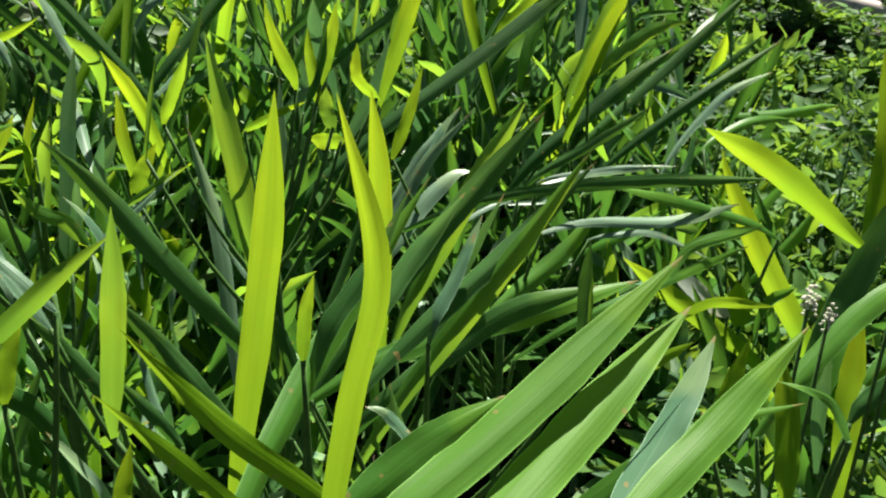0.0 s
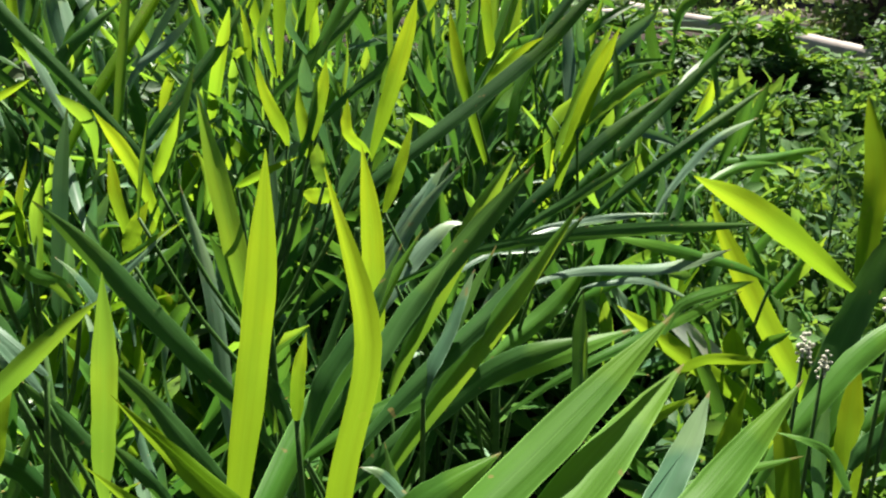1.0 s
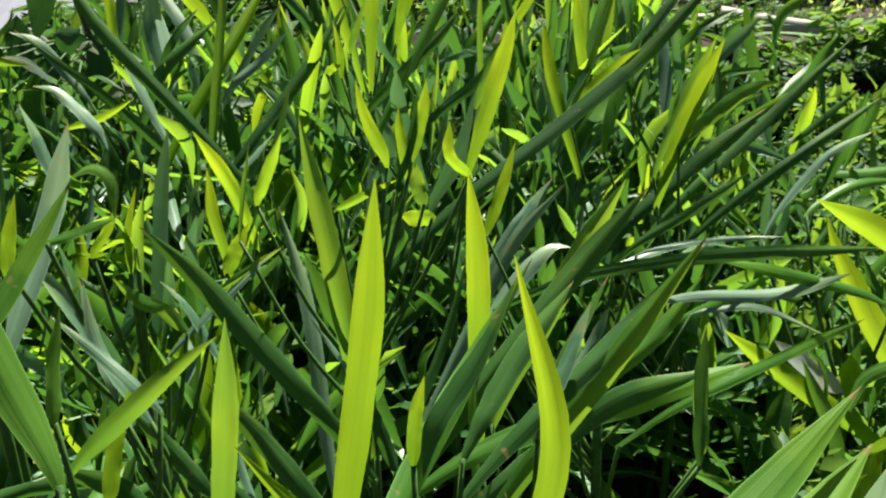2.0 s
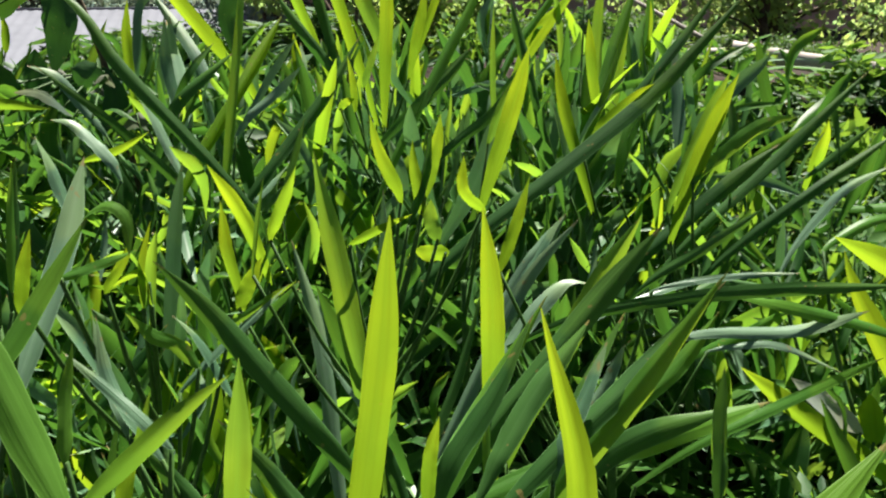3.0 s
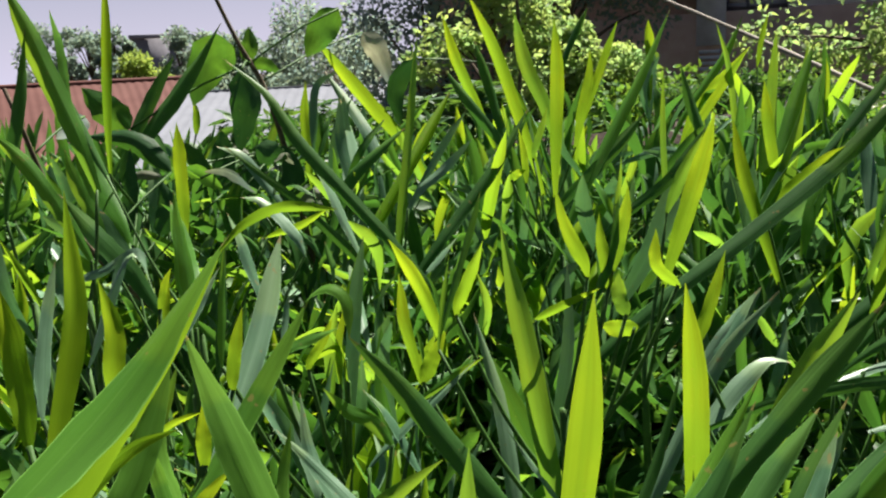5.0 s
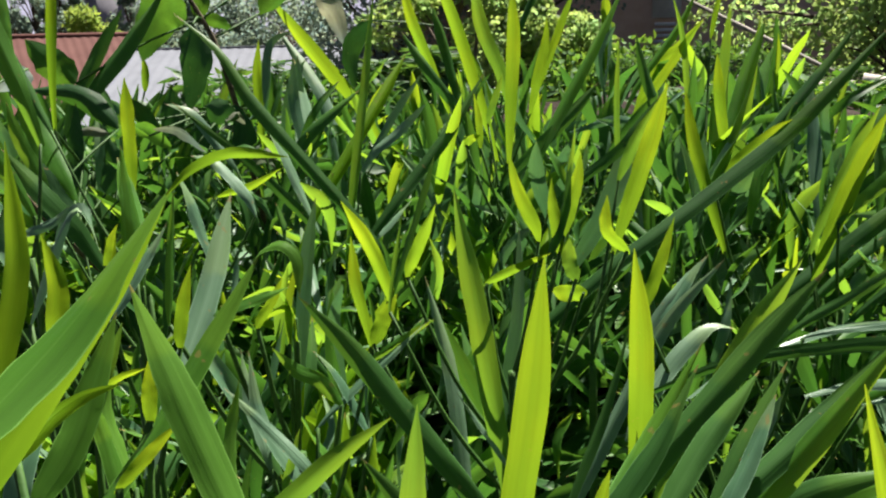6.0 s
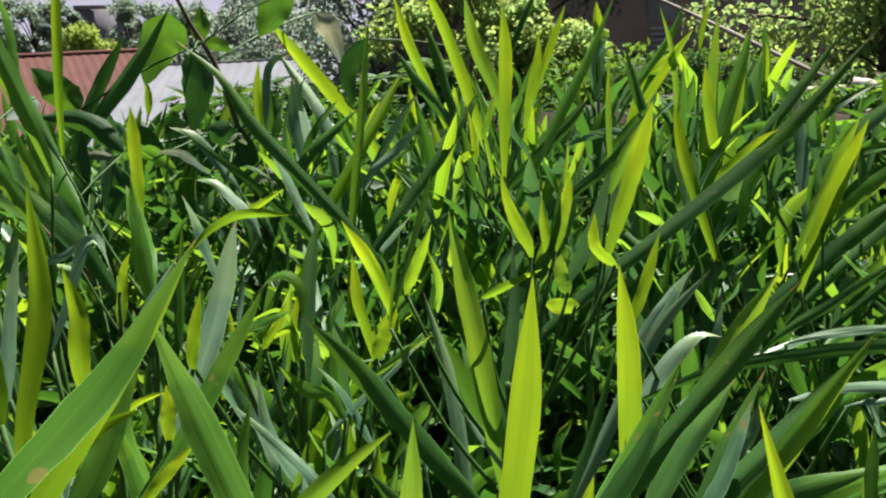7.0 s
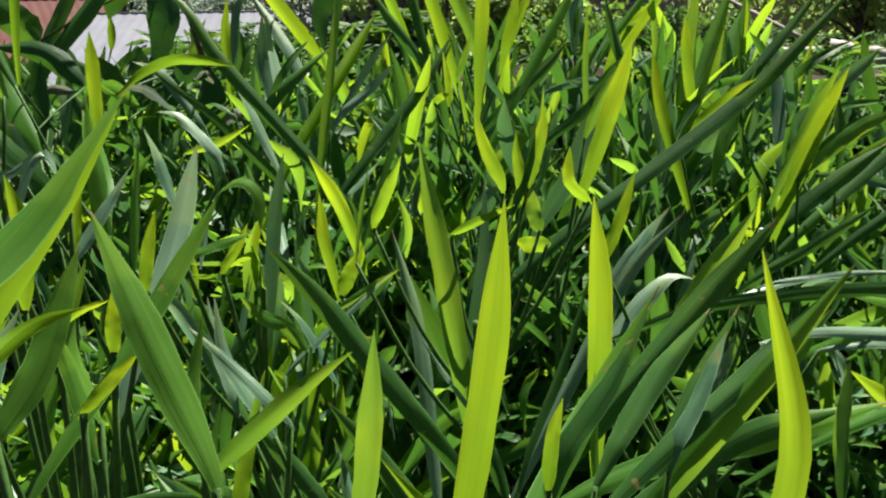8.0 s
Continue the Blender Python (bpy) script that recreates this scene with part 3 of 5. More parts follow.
leaf(p, [(-0.435, 1.843, 1.145), (-0.494, 1.866, 1.304), (-0.549, 1.881, 1.422)], 0.0281, -82, LIME, -0.50)
leaf(p, [(-0.559, 1.938, 1.189), (-0.607, 1.951, 1.296), (-0.635, 1.967, 1.389)], 0.0258, -76, LIME, -0.61)
leaf(p, [(-0.462, 1.827, 1.110), (-0.497, 1.845, 1.222), (-0.535, 1.862, 1.329)], 0.0281, -6, GREEN, -0.40)
leaf(p, [(-0.445, 1.707, 1.126), (-0.498, 1.709, 1.190), (-0.557, 1.714, 1.271)], 0.0210, -53, GREEN, -0.52)
leaf(p, [(-0.317, 1.876, 1.147), (-0.315, 1.879, 1.164), (-0.300, 1.901, 1.239), (-0.299, 1.915, 1.295)], 0.0215, 34, LIME, -0.25)
leaf(p, [(-0.311, 2.004, 1.193), (-0.281, 2.034, 1.285), (-0.257, 2.058, 1.355)], 0.0179, 55, LIME, -0.43)
leaf(p, [(-0.381, 2.001, 1.255), (-0.381, 2.001, 1.257), (-0.356, 2.023, 1.318), (-0.321, 2.050, 1.391)], 0.0218, 18, GREEN, -0.61)
p = ginger(-0.549, 0.692)
leaf(p, [(-0.484, 0.732, 0.963), (-0.485, 0.801, 1.029), (-0.493, 0.873, 1.110)], 0.0238, 28, PALE, -0.60)
leaf(p, [(-0.575, 0.682, 1.070), (-0.566, 0.695, 1.113), (-0.548, 0.703, 1.127), (-0.531, 0.697, 1.084)], 0.0096, 59, PALE, -0.25)
leaf(p, [(-0.528, 0.696, 1.074), (-0.526, 0.698, 1.083), (-0.523, 0.702, 1.099), (-0.518, 0.707, 1.112)], 0.0067, 74, LIME, -0.34)
leaf(p, [(-0.633, 0.665, 1.084), (-0.650, 0.666, 1.113), (-0.671, 0.667, 1.146)], 0.0072, -65, LIME, -0.61)
leaf(p, [(-0.601, 0.680, 1.104), (-0.600, 0.681, 1.105), (-0.575, 0.691, 1.114), (-0.560, 0.699, 1.129)], 0.0086, 61, PALE, -0.25)
leaf(p, [(-0.472, 0.699, 1.022), (-0.472, 0.712, 1.067), (-0.473, 0.731, 1.138)], 0.0125, 75, GREEN, -0.52)
p = ginger(-0.193, 0.904)
leaf(p, [(-0.204, 0.885, 0.854), (-0.228, 0.886, 1.002), (-0.249, 0.885, 1.118)], 0.0267, -48, MID, -0.43)
leaf(p, [(-0.245, 0.903, 0.756), (-0.273, 0.952, 0.888), (-0.312, 0.987, 0.994)], 0.0208, 4, PALE, -0.30)
leaf(p, [(-0.307, 0.902, 1.019), (-0.305, 0.902, 1.029), (-0.288, 0.899, 1.065), (-0.272, 0.896, 1.100)], 0.0146, 90, LIME, -0.61)
leaf(p, [(-0.355, 0.918, 0.931), (-0.344, 0.927, 0.959), (-0.331, 0.938, 0.986)], 0.0180, 63, LIME, -0.20)
leaf(p, [(-0.223, 0.775, 0.857), (-0.318, 0.766, 0.979), (-0.370, 0.759, 1.036)], 0.0232, -57, GREEN, -0.30)
leaf(p, [(-0.075, 0.895, 1.058), (-0.096, 0.894, 1.078), (-0.097, 0.903, 1.113)], 0.0137, -85, LIME, -0.20)
leaf(p, [(-0.145, 0.954, 1.059), (-0.143, 0.956, 1.073), (-0.133, 0.965, 1.117), (-0.130, 0.970, 1.146)], 0.0148, 46, LIME, -0.34)
leaf(p, [(-0.149, 0.948, 1.038), (-0.153, 0.951, 1.068), (-0.158, 0.956, 1.093), (-0.160, 0.962, 1.119)], 0.0137, -31, LIME, -0.52)
leaf(p, [(-0.172, 0.945, 1.056), (-0.175, 0.945, 1.067), (-0.195, 0.950, 1.106), (-0.206, 0.957, 1.146)], 0.0160, -80, LIME, -0.25)
leaf(p, [(-0.130, 0.943, 1.011), (-0.138, 0.947, 1.032), (-0.139, 0.952, 1.055)], 0.0160, -36, MID, -0.20)
leaf(p, [(-0.121, 0.953, 0.995), (-0.138, 0.948, 0.994), (-0.158, 0.944, 0.999)], 0.0196, -93, LIME, -0.20)
leaf(p, [(-0.207, 0.942, 0.872), (-0.197, 0.969, 0.970), (-0.200, 0.990, 1.059)], 0.0156, 44, PALE, -0.25)
leaf(p, [(-0.223, 0.919, 1.010), (-0.190, 0.922, 1.028), (-0.155, 0.924, 1.045)], 0.0096, 90, LIME, -0.43)
leaf(p, [(-0.323, 0.887, 0.987), (-0.318, 0.902, 1.044), (-0.314, 0.913, 1.084)], 0.0068, 82, MID, -0.61)
leaf(p, [(-0.160, 0.942, 1.036), (-0.148, 0.956, 1.081), (-0.140, 0.972, 1.136)], 0.0148, -5, GREEN, -0.52)
leaf(p, [(-0.191, 0.879, 0.814), (-0.220, 0.881, 0.854), (-0.250, 0.884, 0.896)], 0.0063, -35, PALE, -0.25)
leaf(p, [(-0.110, 0.902, 0.804), (-0.039, 0.968, 0.950), (0.025, 1.004, 1.026)], 0.0182, 28, PALE, -0.40)
leaf(p, [(-0.140, 0.785, 0.775), (-0.164, 0.802, 0.826), (-0.181, 0.810, 0.848)], 0.0141, -40, GREEN, -0.61)
p = ginger(-0.238, 0.621)
leaf(p, [(-0.152, 0.632, 0.848), (-0.133, 0.650, 0.999), (-0.125, 0.661, 1.112)], 0.0262, 49, LIME, -0.20)
leaf(p, [(-0.310, 0.611, 0.931), (-0.347, 0.624, 0.978), (-0.363, 0.642, 1.027)], 0.0119, -3, PALE, -0.25)
leaf(p, [(-0.321, 0.606, 0.920), (-0.320, 0.608, 0.931), (-0.316, 0.614, 0.951), (-0.312, 0.621, 0.974)], 0.0092, 98, MID, -0.34)
leaf(p, [(-0.176, 0.642, 0.822), (-0.232, 0.660, 0.878), (-0.283, 0.675, 0.923)], 0.0180, -54, GREEN, -0.40)
leaf(p, [(-0.255, 0.601, 0.861), (-0.295, 0.613, 0.897), (-0.326, 0.622, 0.924)], 0.0151, -55, GREEN, -0.40)
leaf(p, [(-0.213, 0.633, 0.799), (-0.244, 0.642, 0.827), (-0.278, 0.651, 0.854)], 0.0117, -57, GREEN, -0.43)
p = ginger(0.361, 1.027)
leaf(p, [(0.419, 0.860, 0.804), (0.424, 0.866, 0.820), (0.473, 0.922, 0.899), (0.526, 0.977, 0.977)], 0.0386, 53, GREEN, -0.20)
leaf(p, [(0.367, 0.997, 0.744), (0.281, 1.045, 0.790), (0.231, 1.074, 0.821)], 0.0257, -83, LIME, -0.43)
leaf(p, [(0.346, 1.002, 0.910), (0.254, 0.979, 0.937), (0.188, 0.961, 0.954)], 0.0160, -47, MID, -0.25)
leaf(p, [(0.374, 1.004, 0.764), (0.370, 1.014, 0.793), (0.369, 1.023, 0.818)], 0.0277, -30, LIME, -0.20)
leaf(p, [(0.356, 1.009, 0.777), (0.318, 1.017, 0.805), (0.279, 1.026, 0.832)], 0.0238, -71, WHITISH, -0.25)
leaf(p, [(0.324, 1.183, 0.975), (0.385, 1.253, 1.012), (0.458, 1.313, 1.033)], 0.0120, 45, PALE, -0.25)
leaf(p, [(0.343, 1.131, 0.974), (0.396, 1.165, 0.992), (0.457, 1.192, 0.991)], 0.0141, 46, MID, -0.61)
p = ginger(-0.297, 1.513)
leaf(p, [(-0.304, 1.517, 1.150), (-0.303, 1.538, 1.259), (-0.309, 1.554, 1.349)], 0.0236, 2, LIME, -0.40)
leaf(p, [(-0.254, 1.509, 1.067), (-0.177, 1.609, 1.235), (-0.124, 1.679, 1.356)], 0.0249, 2, MID, -0.60)
leaf(p, [(-0.267, 1.495, 1.065), (-0.215, 1.552, 1.116), (-0.165, 1.613, 1.177)], 0.0217, 67, GREEN, -0.30)
leaf(p, [(-0.167, 1.513, 1.033), (-0.113, 1.565, 1.075), (-0.059, 1.635, 1.152)], 0.0201, 65, GREEN, -0.30)
leaf(p, [(-0.349, 1.477, 1.080), (-0.354, 1.487, 1.124), (-0.364, 1.495, 1.169)], 0.0121, -38, LIME, -0.34)
leaf(p, [(-0.374, 1.471, 1.082), (-0.366, 1.475, 1.092), (-0.350, 1.481, 1.099)], 0.0137, 98, LIME, -0.20)
leaf(p, [(-0.363, 1.609, 1.107), (-0.361, 1.611, 1.118), (-0.350, 1.623, 1.156), (-0.340, 1.635, 1.194)], 0.0131, 53, MID, -0.25)
p = ginger(-0.202, 0.262)
leaf(p, [(-0.207, 0.176, 1.172), (-0.193, 0.226, 1.200), (-0.179, 0.268, 1.236)], 0.0146, 9, SUNLIT, -0.45)
leaf(p, [(-0.171, 0.249, 1.235), (-0.168, 0.259, 1.241), (-0.161, 0.269, 1.244), (-0.150, 0.283, 1.241)], 0.0034, 98, LIME, -0.30, bare=True)
leaf(p, [(-0.210, 0.341, 1.069), (-0.249, 0.360, 1.131), (-0.273, 0.371, 1.169)], 0.0178, -9, SUNLIT, -0.35)
leaf(p, [(-0.284, 0.302, 1.115), (-0.287, 0.328, 1.120), (-0.286, 0.347, 1.122), (-0.280, 0.368, 1.121)], 0.0080, 77, LIME, -0.43)
leaf(p, [(-0.107, 0.287, 0.998), (-0.105, 0.290, 1.013), (-0.104, 0.295, 1.025), (-0.102, 0.301, 1.040)], 0.0074, 36, LIME, -0.61)
leaf(p, [(-0.230, 0.218, 1.142), (-0.195, 0.250, 1.202), (-0.179, 0.265, 1.234)], 0.0090, 85, LIME, -0.30)
p = ginger(-1.155, 1.528)
leaf(p, [(-1.059, 1.329, 1.238), (-1.065, 1.354, 1.342), (-1.071, 1.382, 1.465)], 0.0182, 8, LIME, -0.70)
leaf(p, [(-1.201, 1.600, 1.151), (-1.134, 1.673, 1.268), (-1.068, 1.748, 1.394)], 0.0409, 33, GREEN, -0.60)
leaf(p, [(-1.215, 1.600, 1.167), (-1.213, 1.603, 1.174), (-1.192, 1.655, 1.252), (-1.167, 1.706, 1.329)], 0.0279, 60, GREEN, -0.50)
leaf(p, [(-1.128, 1.399, 1.074), (-1.128, 1.399, 1.075), (-1.158, 1.405, 1.132), (-1.185, 1.412, 1.189)], 0.0180, -61, LIME, -0.52)
leaf(p, [(-1.134, 1.634, 1.043), (-1.096, 1.660, 1.108), (-1.056, 1.686, 1.173)], 0.0187, 40, MID, -0.61)
leaf(p, [(-1.188, 1.389, 1.277), (-1.189, 1.390, 1.291), (-1.202, 1.401, 1.358), (-1.220, 1.409, 1.418)], 0.0204, 27, MID, -0.25)
leaf(p, [(-1.159, 1.745, 1.157), (-1.162, 1.756, 1.199), (-1.170, 1.765, 1.235)], 0.0174, -18, LIME, -0.61)
p = ginger(0.047, 0.287)
leaf(p, [(-0.002, 0.205, 1.078), (0.004, 0.211, 1.122), (0.011, 0.215, 1.162), (0.000, 0.218, 1.208)], 0.0074, 18, LIME, -0.61)
leaf(p, [(0.018, 0.226, 1.075), (0.064, 0.270, 1.097), (0.116, 0.317, 1.130)], 0.0171, 20, SUNLIT, -0.30)
leaf(p, [(0.044, 0.225, 1.069), (0.082, 0.271, 1.089), (0.120, 0.310, 1.112)], 0.0192, 11, SUNLIT, -0.30)
leaf(p, [(0.113, 0.308, 1.105), (0.123, 0.311, 1.111), (0.132, 0.313, 1.113), (0.154, 0.316, 1.111)], 0.0045, 80, LIME, -0.20, bare=True)
leaf(p, [(0.112, 0.314, 1.122), (0.119, 0.322, 1.131), (0.134, 0.328, 1.135), (0.151, 0.336, 1.137)], 0.0049, 49, MID, -0.20, bare=True)
leaf(p, [(0.095, 0.285, 1.027), (0.125, 0.323, 1.058), (0.143, 0.348, 1.081)], 0.0158, -9, PALE, -0.30)
leaf(p, [(0.100, 0.270, 1.044), (0.146, 0.315, 1.065), (0.183, 0.350, 1.087)], 0.0159, 23, SUNLIT, -0.30)
leaf(p, [(-0.032, 0.334, 0.993), (-0.079, 0.356, 1.009), (-0.114, 0.375, 1.026), (-0.144, 0.392, 1.043)], 0.0121, -59, LIME, -0.43)
leaf(p, [(-0.035, 0.273, 1.016), (-0.075, 0.290, 1.036), (-0.119, 0.308, 1.057)], 0.0088, -60, LIME, -0.30)
leaf(p, [(0.073, 0.312, 0.993), (0.122, 0.343, 1.019), (0.160, 0.362, 1.029), (0.200, 0.376, 1.033)], 0.0106, 42, MID, -0.30)
leaf(p, [(0.099, 0.320, 1.065), (0.112, 0.329, 1.074), (0.132, 0.339, 1.082)], 0.0057, 65, LIME, -0.20, bare=True)
leaf(p, [(-0.021, 0.369, 0.958), (0.011, 0.401, 0.973), (0.058, 0.439, 0.989)], 0.0216, 45, MID, -0.30)
p = ginger(-0.599, 1.501)
leaf(p, [(-0.593, 1.505, 0.977), (-0.582, 1.580, 1.215), (-0.577, 1.621, 1.348)], 0.0213, 74, MID, -0.43)
leaf(p, [(-0.632, 1.501, 1.004), (-0.600, 1.648, 1.113), (-0.569, 1.785, 1.227)], 0.0260, 64, LIME, -0.60)
leaf(p, [(-0.566, 1.542, 1.052), (-0.561, 1.544, 1.061), (-0.516, 1.565, 1.098), (-0.472, 1.588, 1.145)], 0.0197, 53, PALE, -0.25)
leaf(p, [(-0.504, 1.475, 0.978), (-0.433, 1.578, 1.088), (-0.380, 1.667, 1.195)], 0.0228, 35, GREEN, -0.52)
leaf(p, [(-0.649, 1.485, 0.916), (-0.790, 1.481, 1.048), (-0.925, 1.472, 1.155)], 0.0180, -59, GREEN, -0.34)
leaf(p, [(-0.584, 1.406, 0.998), (-0.755, 1.454, 1.155), (-0.829, 1.483, 1.245), (-0.923, 1.501, 1.313)], 0.0237, -42, GREEN, -0.52)
leaf(p, [(-0.581, 1.602, 1.058), (-0.541, 1.630, 1.131), (-0.499, 1.657, 1.195)], 0.0170, 48, PALE, -0.25)
leaf(p, [(-0.685, 1.490, 0.982), (-0.739, 1.506, 1.084), (-0.771, 1.510, 1.126)], 0.0212, -7, PALE, -0.25)
p = ginger(-0.280, 0.501)
leaf(p, [(-0.289, 0.494, 0.964), (-0.233, 0.503, 1.018), (-0.197, 0.507, 1.047)], 0.0138, 81, SUNLIT, -0.52)
leaf(p, [(-0.280, 0.501, 1.143), (-0.272, 0.503, 1.151), (-0.261, 0.504, 1.154), (-0.251, 0.503, 1.146), (-0.247, 0.495, 1.126)], 0.0077, 40, SUNLIT, -0.20, bare=True)
leaf(p, [(-0.292, 0.473, 0.999), (-0.292, 0.473, 1.001), (-0.294, 0.487, 1.036), (-0.294, 0.500, 1.067)], 0.0120, 68, SUNLIT, -0.52)
leaf(p, [(-0.255, 0.531, 0.981), (-0.297, 0.540, 1.013), (-0.332, 0.546, 1.038)], 0.0088, -34, PALE, -0.25)
leaf(p, [(-0.285, 0.505, 0.917), (-0.284, 0.507, 0.925), (-0.282, 0.519, 0.956), (-0.274, 0.530, 0.981)], 0.0115, 48, LIME, -0.25)
p = ginger(-0.455, 1.152)
leaf(p, [(-0.540, 1.114, 0.802), (-0.531, 1.138, 0.940), (-0.519, 1.159, 1.049)], 0.0240, 74, PALE, -0.30)
leaf(p, [(-0.418, 1.164, 0.920), (-0.433, 1.138, 0.988), (-0.460, 1.105, 1.057)], 0.0196, -112, LIME, -0.43)
leaf(p, [(-0.449, 1.153, 0.863), (-0.468, 1.164, 0.927), (-0.476, 1.177, 0.991)], 0.0182, -48, LIME, -0.34)
leaf(p, [(-0.414, 1.176, 0.921), (-0.387, 1.206, 1.012), (-0.364, 1.234, 1.101)], 0.0151, 10, GREEN, -0.34)
p = ginger(-0.135, 1.231)
leaf(p, [(-0.237, 1.112, 0.689), (-0.286, 1.124, 0.790), (-0.330, 1.136, 0.884)], 0.0327, -86, GREEN, -0.34)
leaf(p, [(-0.087, 1.145, 1.052), (-0.059, 1.161, 1.146), (-0.044, 1.170, 1.205)], 0.0227, 61, LIME, -0.43)
leaf(p, [(-0.106, 1.335, 1.064), (-0.085, 1.348, 1.117), (-0.060, 1.361, 1.165)], 0.0171, 62, MID, -0.61)
leaf(p, [(-0.111, 1.331, 0.924), (0.035, 1.420, 1.028), (0.163, 1.501, 1.129), (0.304, 1.601, 1.275)], 0.0278, 41, GREEN, -0.30)
p = ginger(0.033, 1.925)
leaf(p, [(0.243, 1.847, 0.958), (0.228, 1.871, 1.073), (0.222, 1.894, 1.173)], 0.0245, -6, PALE, -0.25)
leaf(p, [(0.099, 1.947, 0.998), (0.120, 1.997, 1.178), (0.135, 2.026, 1.281)], 0.0262, 20, MID, -0.43)
leaf(p, [(0.077, 2.057, 0.994), (0.077, 2.101, 1.174), (0.083, 2.137, 1.312)], 0.0218, 47, MID, -0.61)
leaf(p, [(0.067, 1.821, 1.040), (0.052, 1.840, 1.133), (0.044, 1.859, 1.218)], 0.0210, -33, LIME, -0.34)
leaf(p, [(-0.003, 1.899, 1.088), (-0.021, 1.933, 1.242), (-0.047, 1.949, 1.337)], 0.0128, -42, MID, -0.52)
leaf(p, [(-0.089, 1.886, 1.125), (-0.032, 1.922, 1.209), (0.014, 1.951, 1.278)], 0.0202, 84, LIME, -0.25)
leaf(p, [(-0.137, 1.763, 1.025), (-0.143, 1.790, 1.139), (-0.144, 1.816, 1.245)], 0.0114, -4, MID, -0.34)
leaf(p, [(-0.060, 1.803, 1.081), (-0.071, 1.807, 1.132), (-0.097, 1.818, 1.203), (-0.112, 1.828, 1.261)], 0.0263, -22, GREEN, -0.52)
leaf(p, [(-0.095, 2.056, 1.173), (-0.034, 2.094, 1.264), (0.008, 2.127, 1.352)], 0.0218, 14, MID, -0.60)
leaf(p, [(-0.091, 2.119, 1.148), (-0.072, 2.128, 1.182), (-0.020, 2.152, 1.227), (0.026, 2.179, 1.284)], 0.0266, 91, LIME, -0.43)
leaf(p, [(0.039, 2.057, 1.250), (0.047, 2.072, 1.304), (0.059, 2.088, 1.354)], 0.0116, 32, LIME, -0.61)
leaf(p, [(0.053, 1.952, 1.070), (0.065, 1.988, 1.204), (0.072, 2.017, 1.313)], 0.0225, 14, MID, -0.40)
leaf(p, [(0.062, 1.791, 1.010), (0.101, 1.898, 1.162), (0.142, 1.986, 1.285)], 0.0303, 22, MID, -0.70)
leaf(p, [(0.149, 1.935, 1.071), (0.135, 1.947, 1.135), (0.129, 1.960, 1.192)], 0.0156, 1, GREEN, -0.25)
leaf(p, [(0.182, 1.943, 1.068), (0.181, 1.943, 1.070), (0.166, 1.952, 1.122), (0.159, 1.965, 1.182)], 0.0165, -6, GREEN, -0.43)
p = ginger(-0.060, 0.479)
leaf(p, [(-0.074, 0.548, 0.944), (-0.065, 0.557, 0.969), (-0.037, 0.585, 1.011), (-0.014, 0.613, 1.055)], 0.0183, 2, GREEN, -0.34)
leaf(p, [(-0.036, 0.544, 0.972), (-0.035, 0.545, 0.975), (-0.008, 0.584, 1.014), (0.026, 0.622, 1.050)], 0.0163, 14, GREEN, -0.52)
leaf(p, [(-0.163, 0.411, 0.980), (-0.156, 0.415, 1.050), (-0.153, 0.418, 1.100)], 0.0135, 75, MID, -0.34)
leaf(p, [(-0.070, 0.486, 0.976), (-0.069, 0.492, 1.007), (-0.064, 0.496, 1.033)], 0.0092, 42, LIME, -0.61)
leaf(p, [(-0.093, 0.474, 0.911), (-0.078, 0.544, 0.934), (-0.049, 0.629, 0.971), (-0.006, 0.729, 1.029)], 0.0216, 54, MID, -0.40)
leaf(p, [(0.004, 0.459, 0.869), (-0.004, 0.471, 0.927), (-0.009, 0.478, 0.947), (-0.014, 0.484, 0.965)], 0.0165, 20, GREEN, -0.43)
leaf(p, [(0.009, 0.428, 0.952), (0.003, 0.430, 0.962), (-0.011, 0.434, 0.975), (-0.023, 0.435, 0.978)], 0.0072, -32, PALE, -0.25)
p = ginger(-0.339, 0.402)
leaf(p, [(-0.320, 0.401, 1.040), (-0.298, 0.451, 1.089), (-0.275, 0.503, 1.148)], 0.0178, 5, SUNLIT, -0.40)
leaf(p, [(-0.310, 0.320, 1.066), (-0.311, 0.331, 1.089), (-0.312, 0.344, 1.104), (-0.310, 0.360, 1.121)], 0.0113, 38, PALE, -0.30)
leaf(p, [(-0.345, 0.426, 1.082), (-0.331, 0.432, 1.092), (-0.315, 0.438, 1.098)], 0.0042, 97, LIME, -0.61)
leaf(p, [(-0.344, 0.375, 1.047), (-0.344, 0.376, 1.048), (-0.336, 0.400, 1.074), (-0.333, 0.441, 1.128)], 0.0173, 44, SUNLIT, -0.30)
leaf(p, [(-0.321, 0.416, 1.008), (-0.326, 0.418, 1.029), (-0.336, 0.423, 1.060), (-0.346, 0.426, 1.084)], 0.0132, 14, SUNLIT, -0.52)
leaf(p, [(-0.299, 0.379, 1.057), (-0.298, 0.379, 1.058), (-0.288, 0.390, 1.071), (-0.276, 0.402, 1.085)], 0.0071, 86, LIME, -0.25)
leaf(p, [(-0.313, 0.431, 1.067), (-0.314, 0.435, 1.084), (-0.315, 0.439, 1.102)], 0.0090, -2, LIME, -0.20)
leaf(p, [(-0.416, 0.413, 1.083), (-0.433, 0.429, 1.126), (-0.449, 0.442, 1.165)], 0.0153, -25, LIME, -0.34)
leaf(p, [(-0.349, 0.459, 1.012), (-0.368, 0.467, 1.057), (-0.361, 0.483, 1.106)], 0.0165, 57, SUNLIT, -0.43)
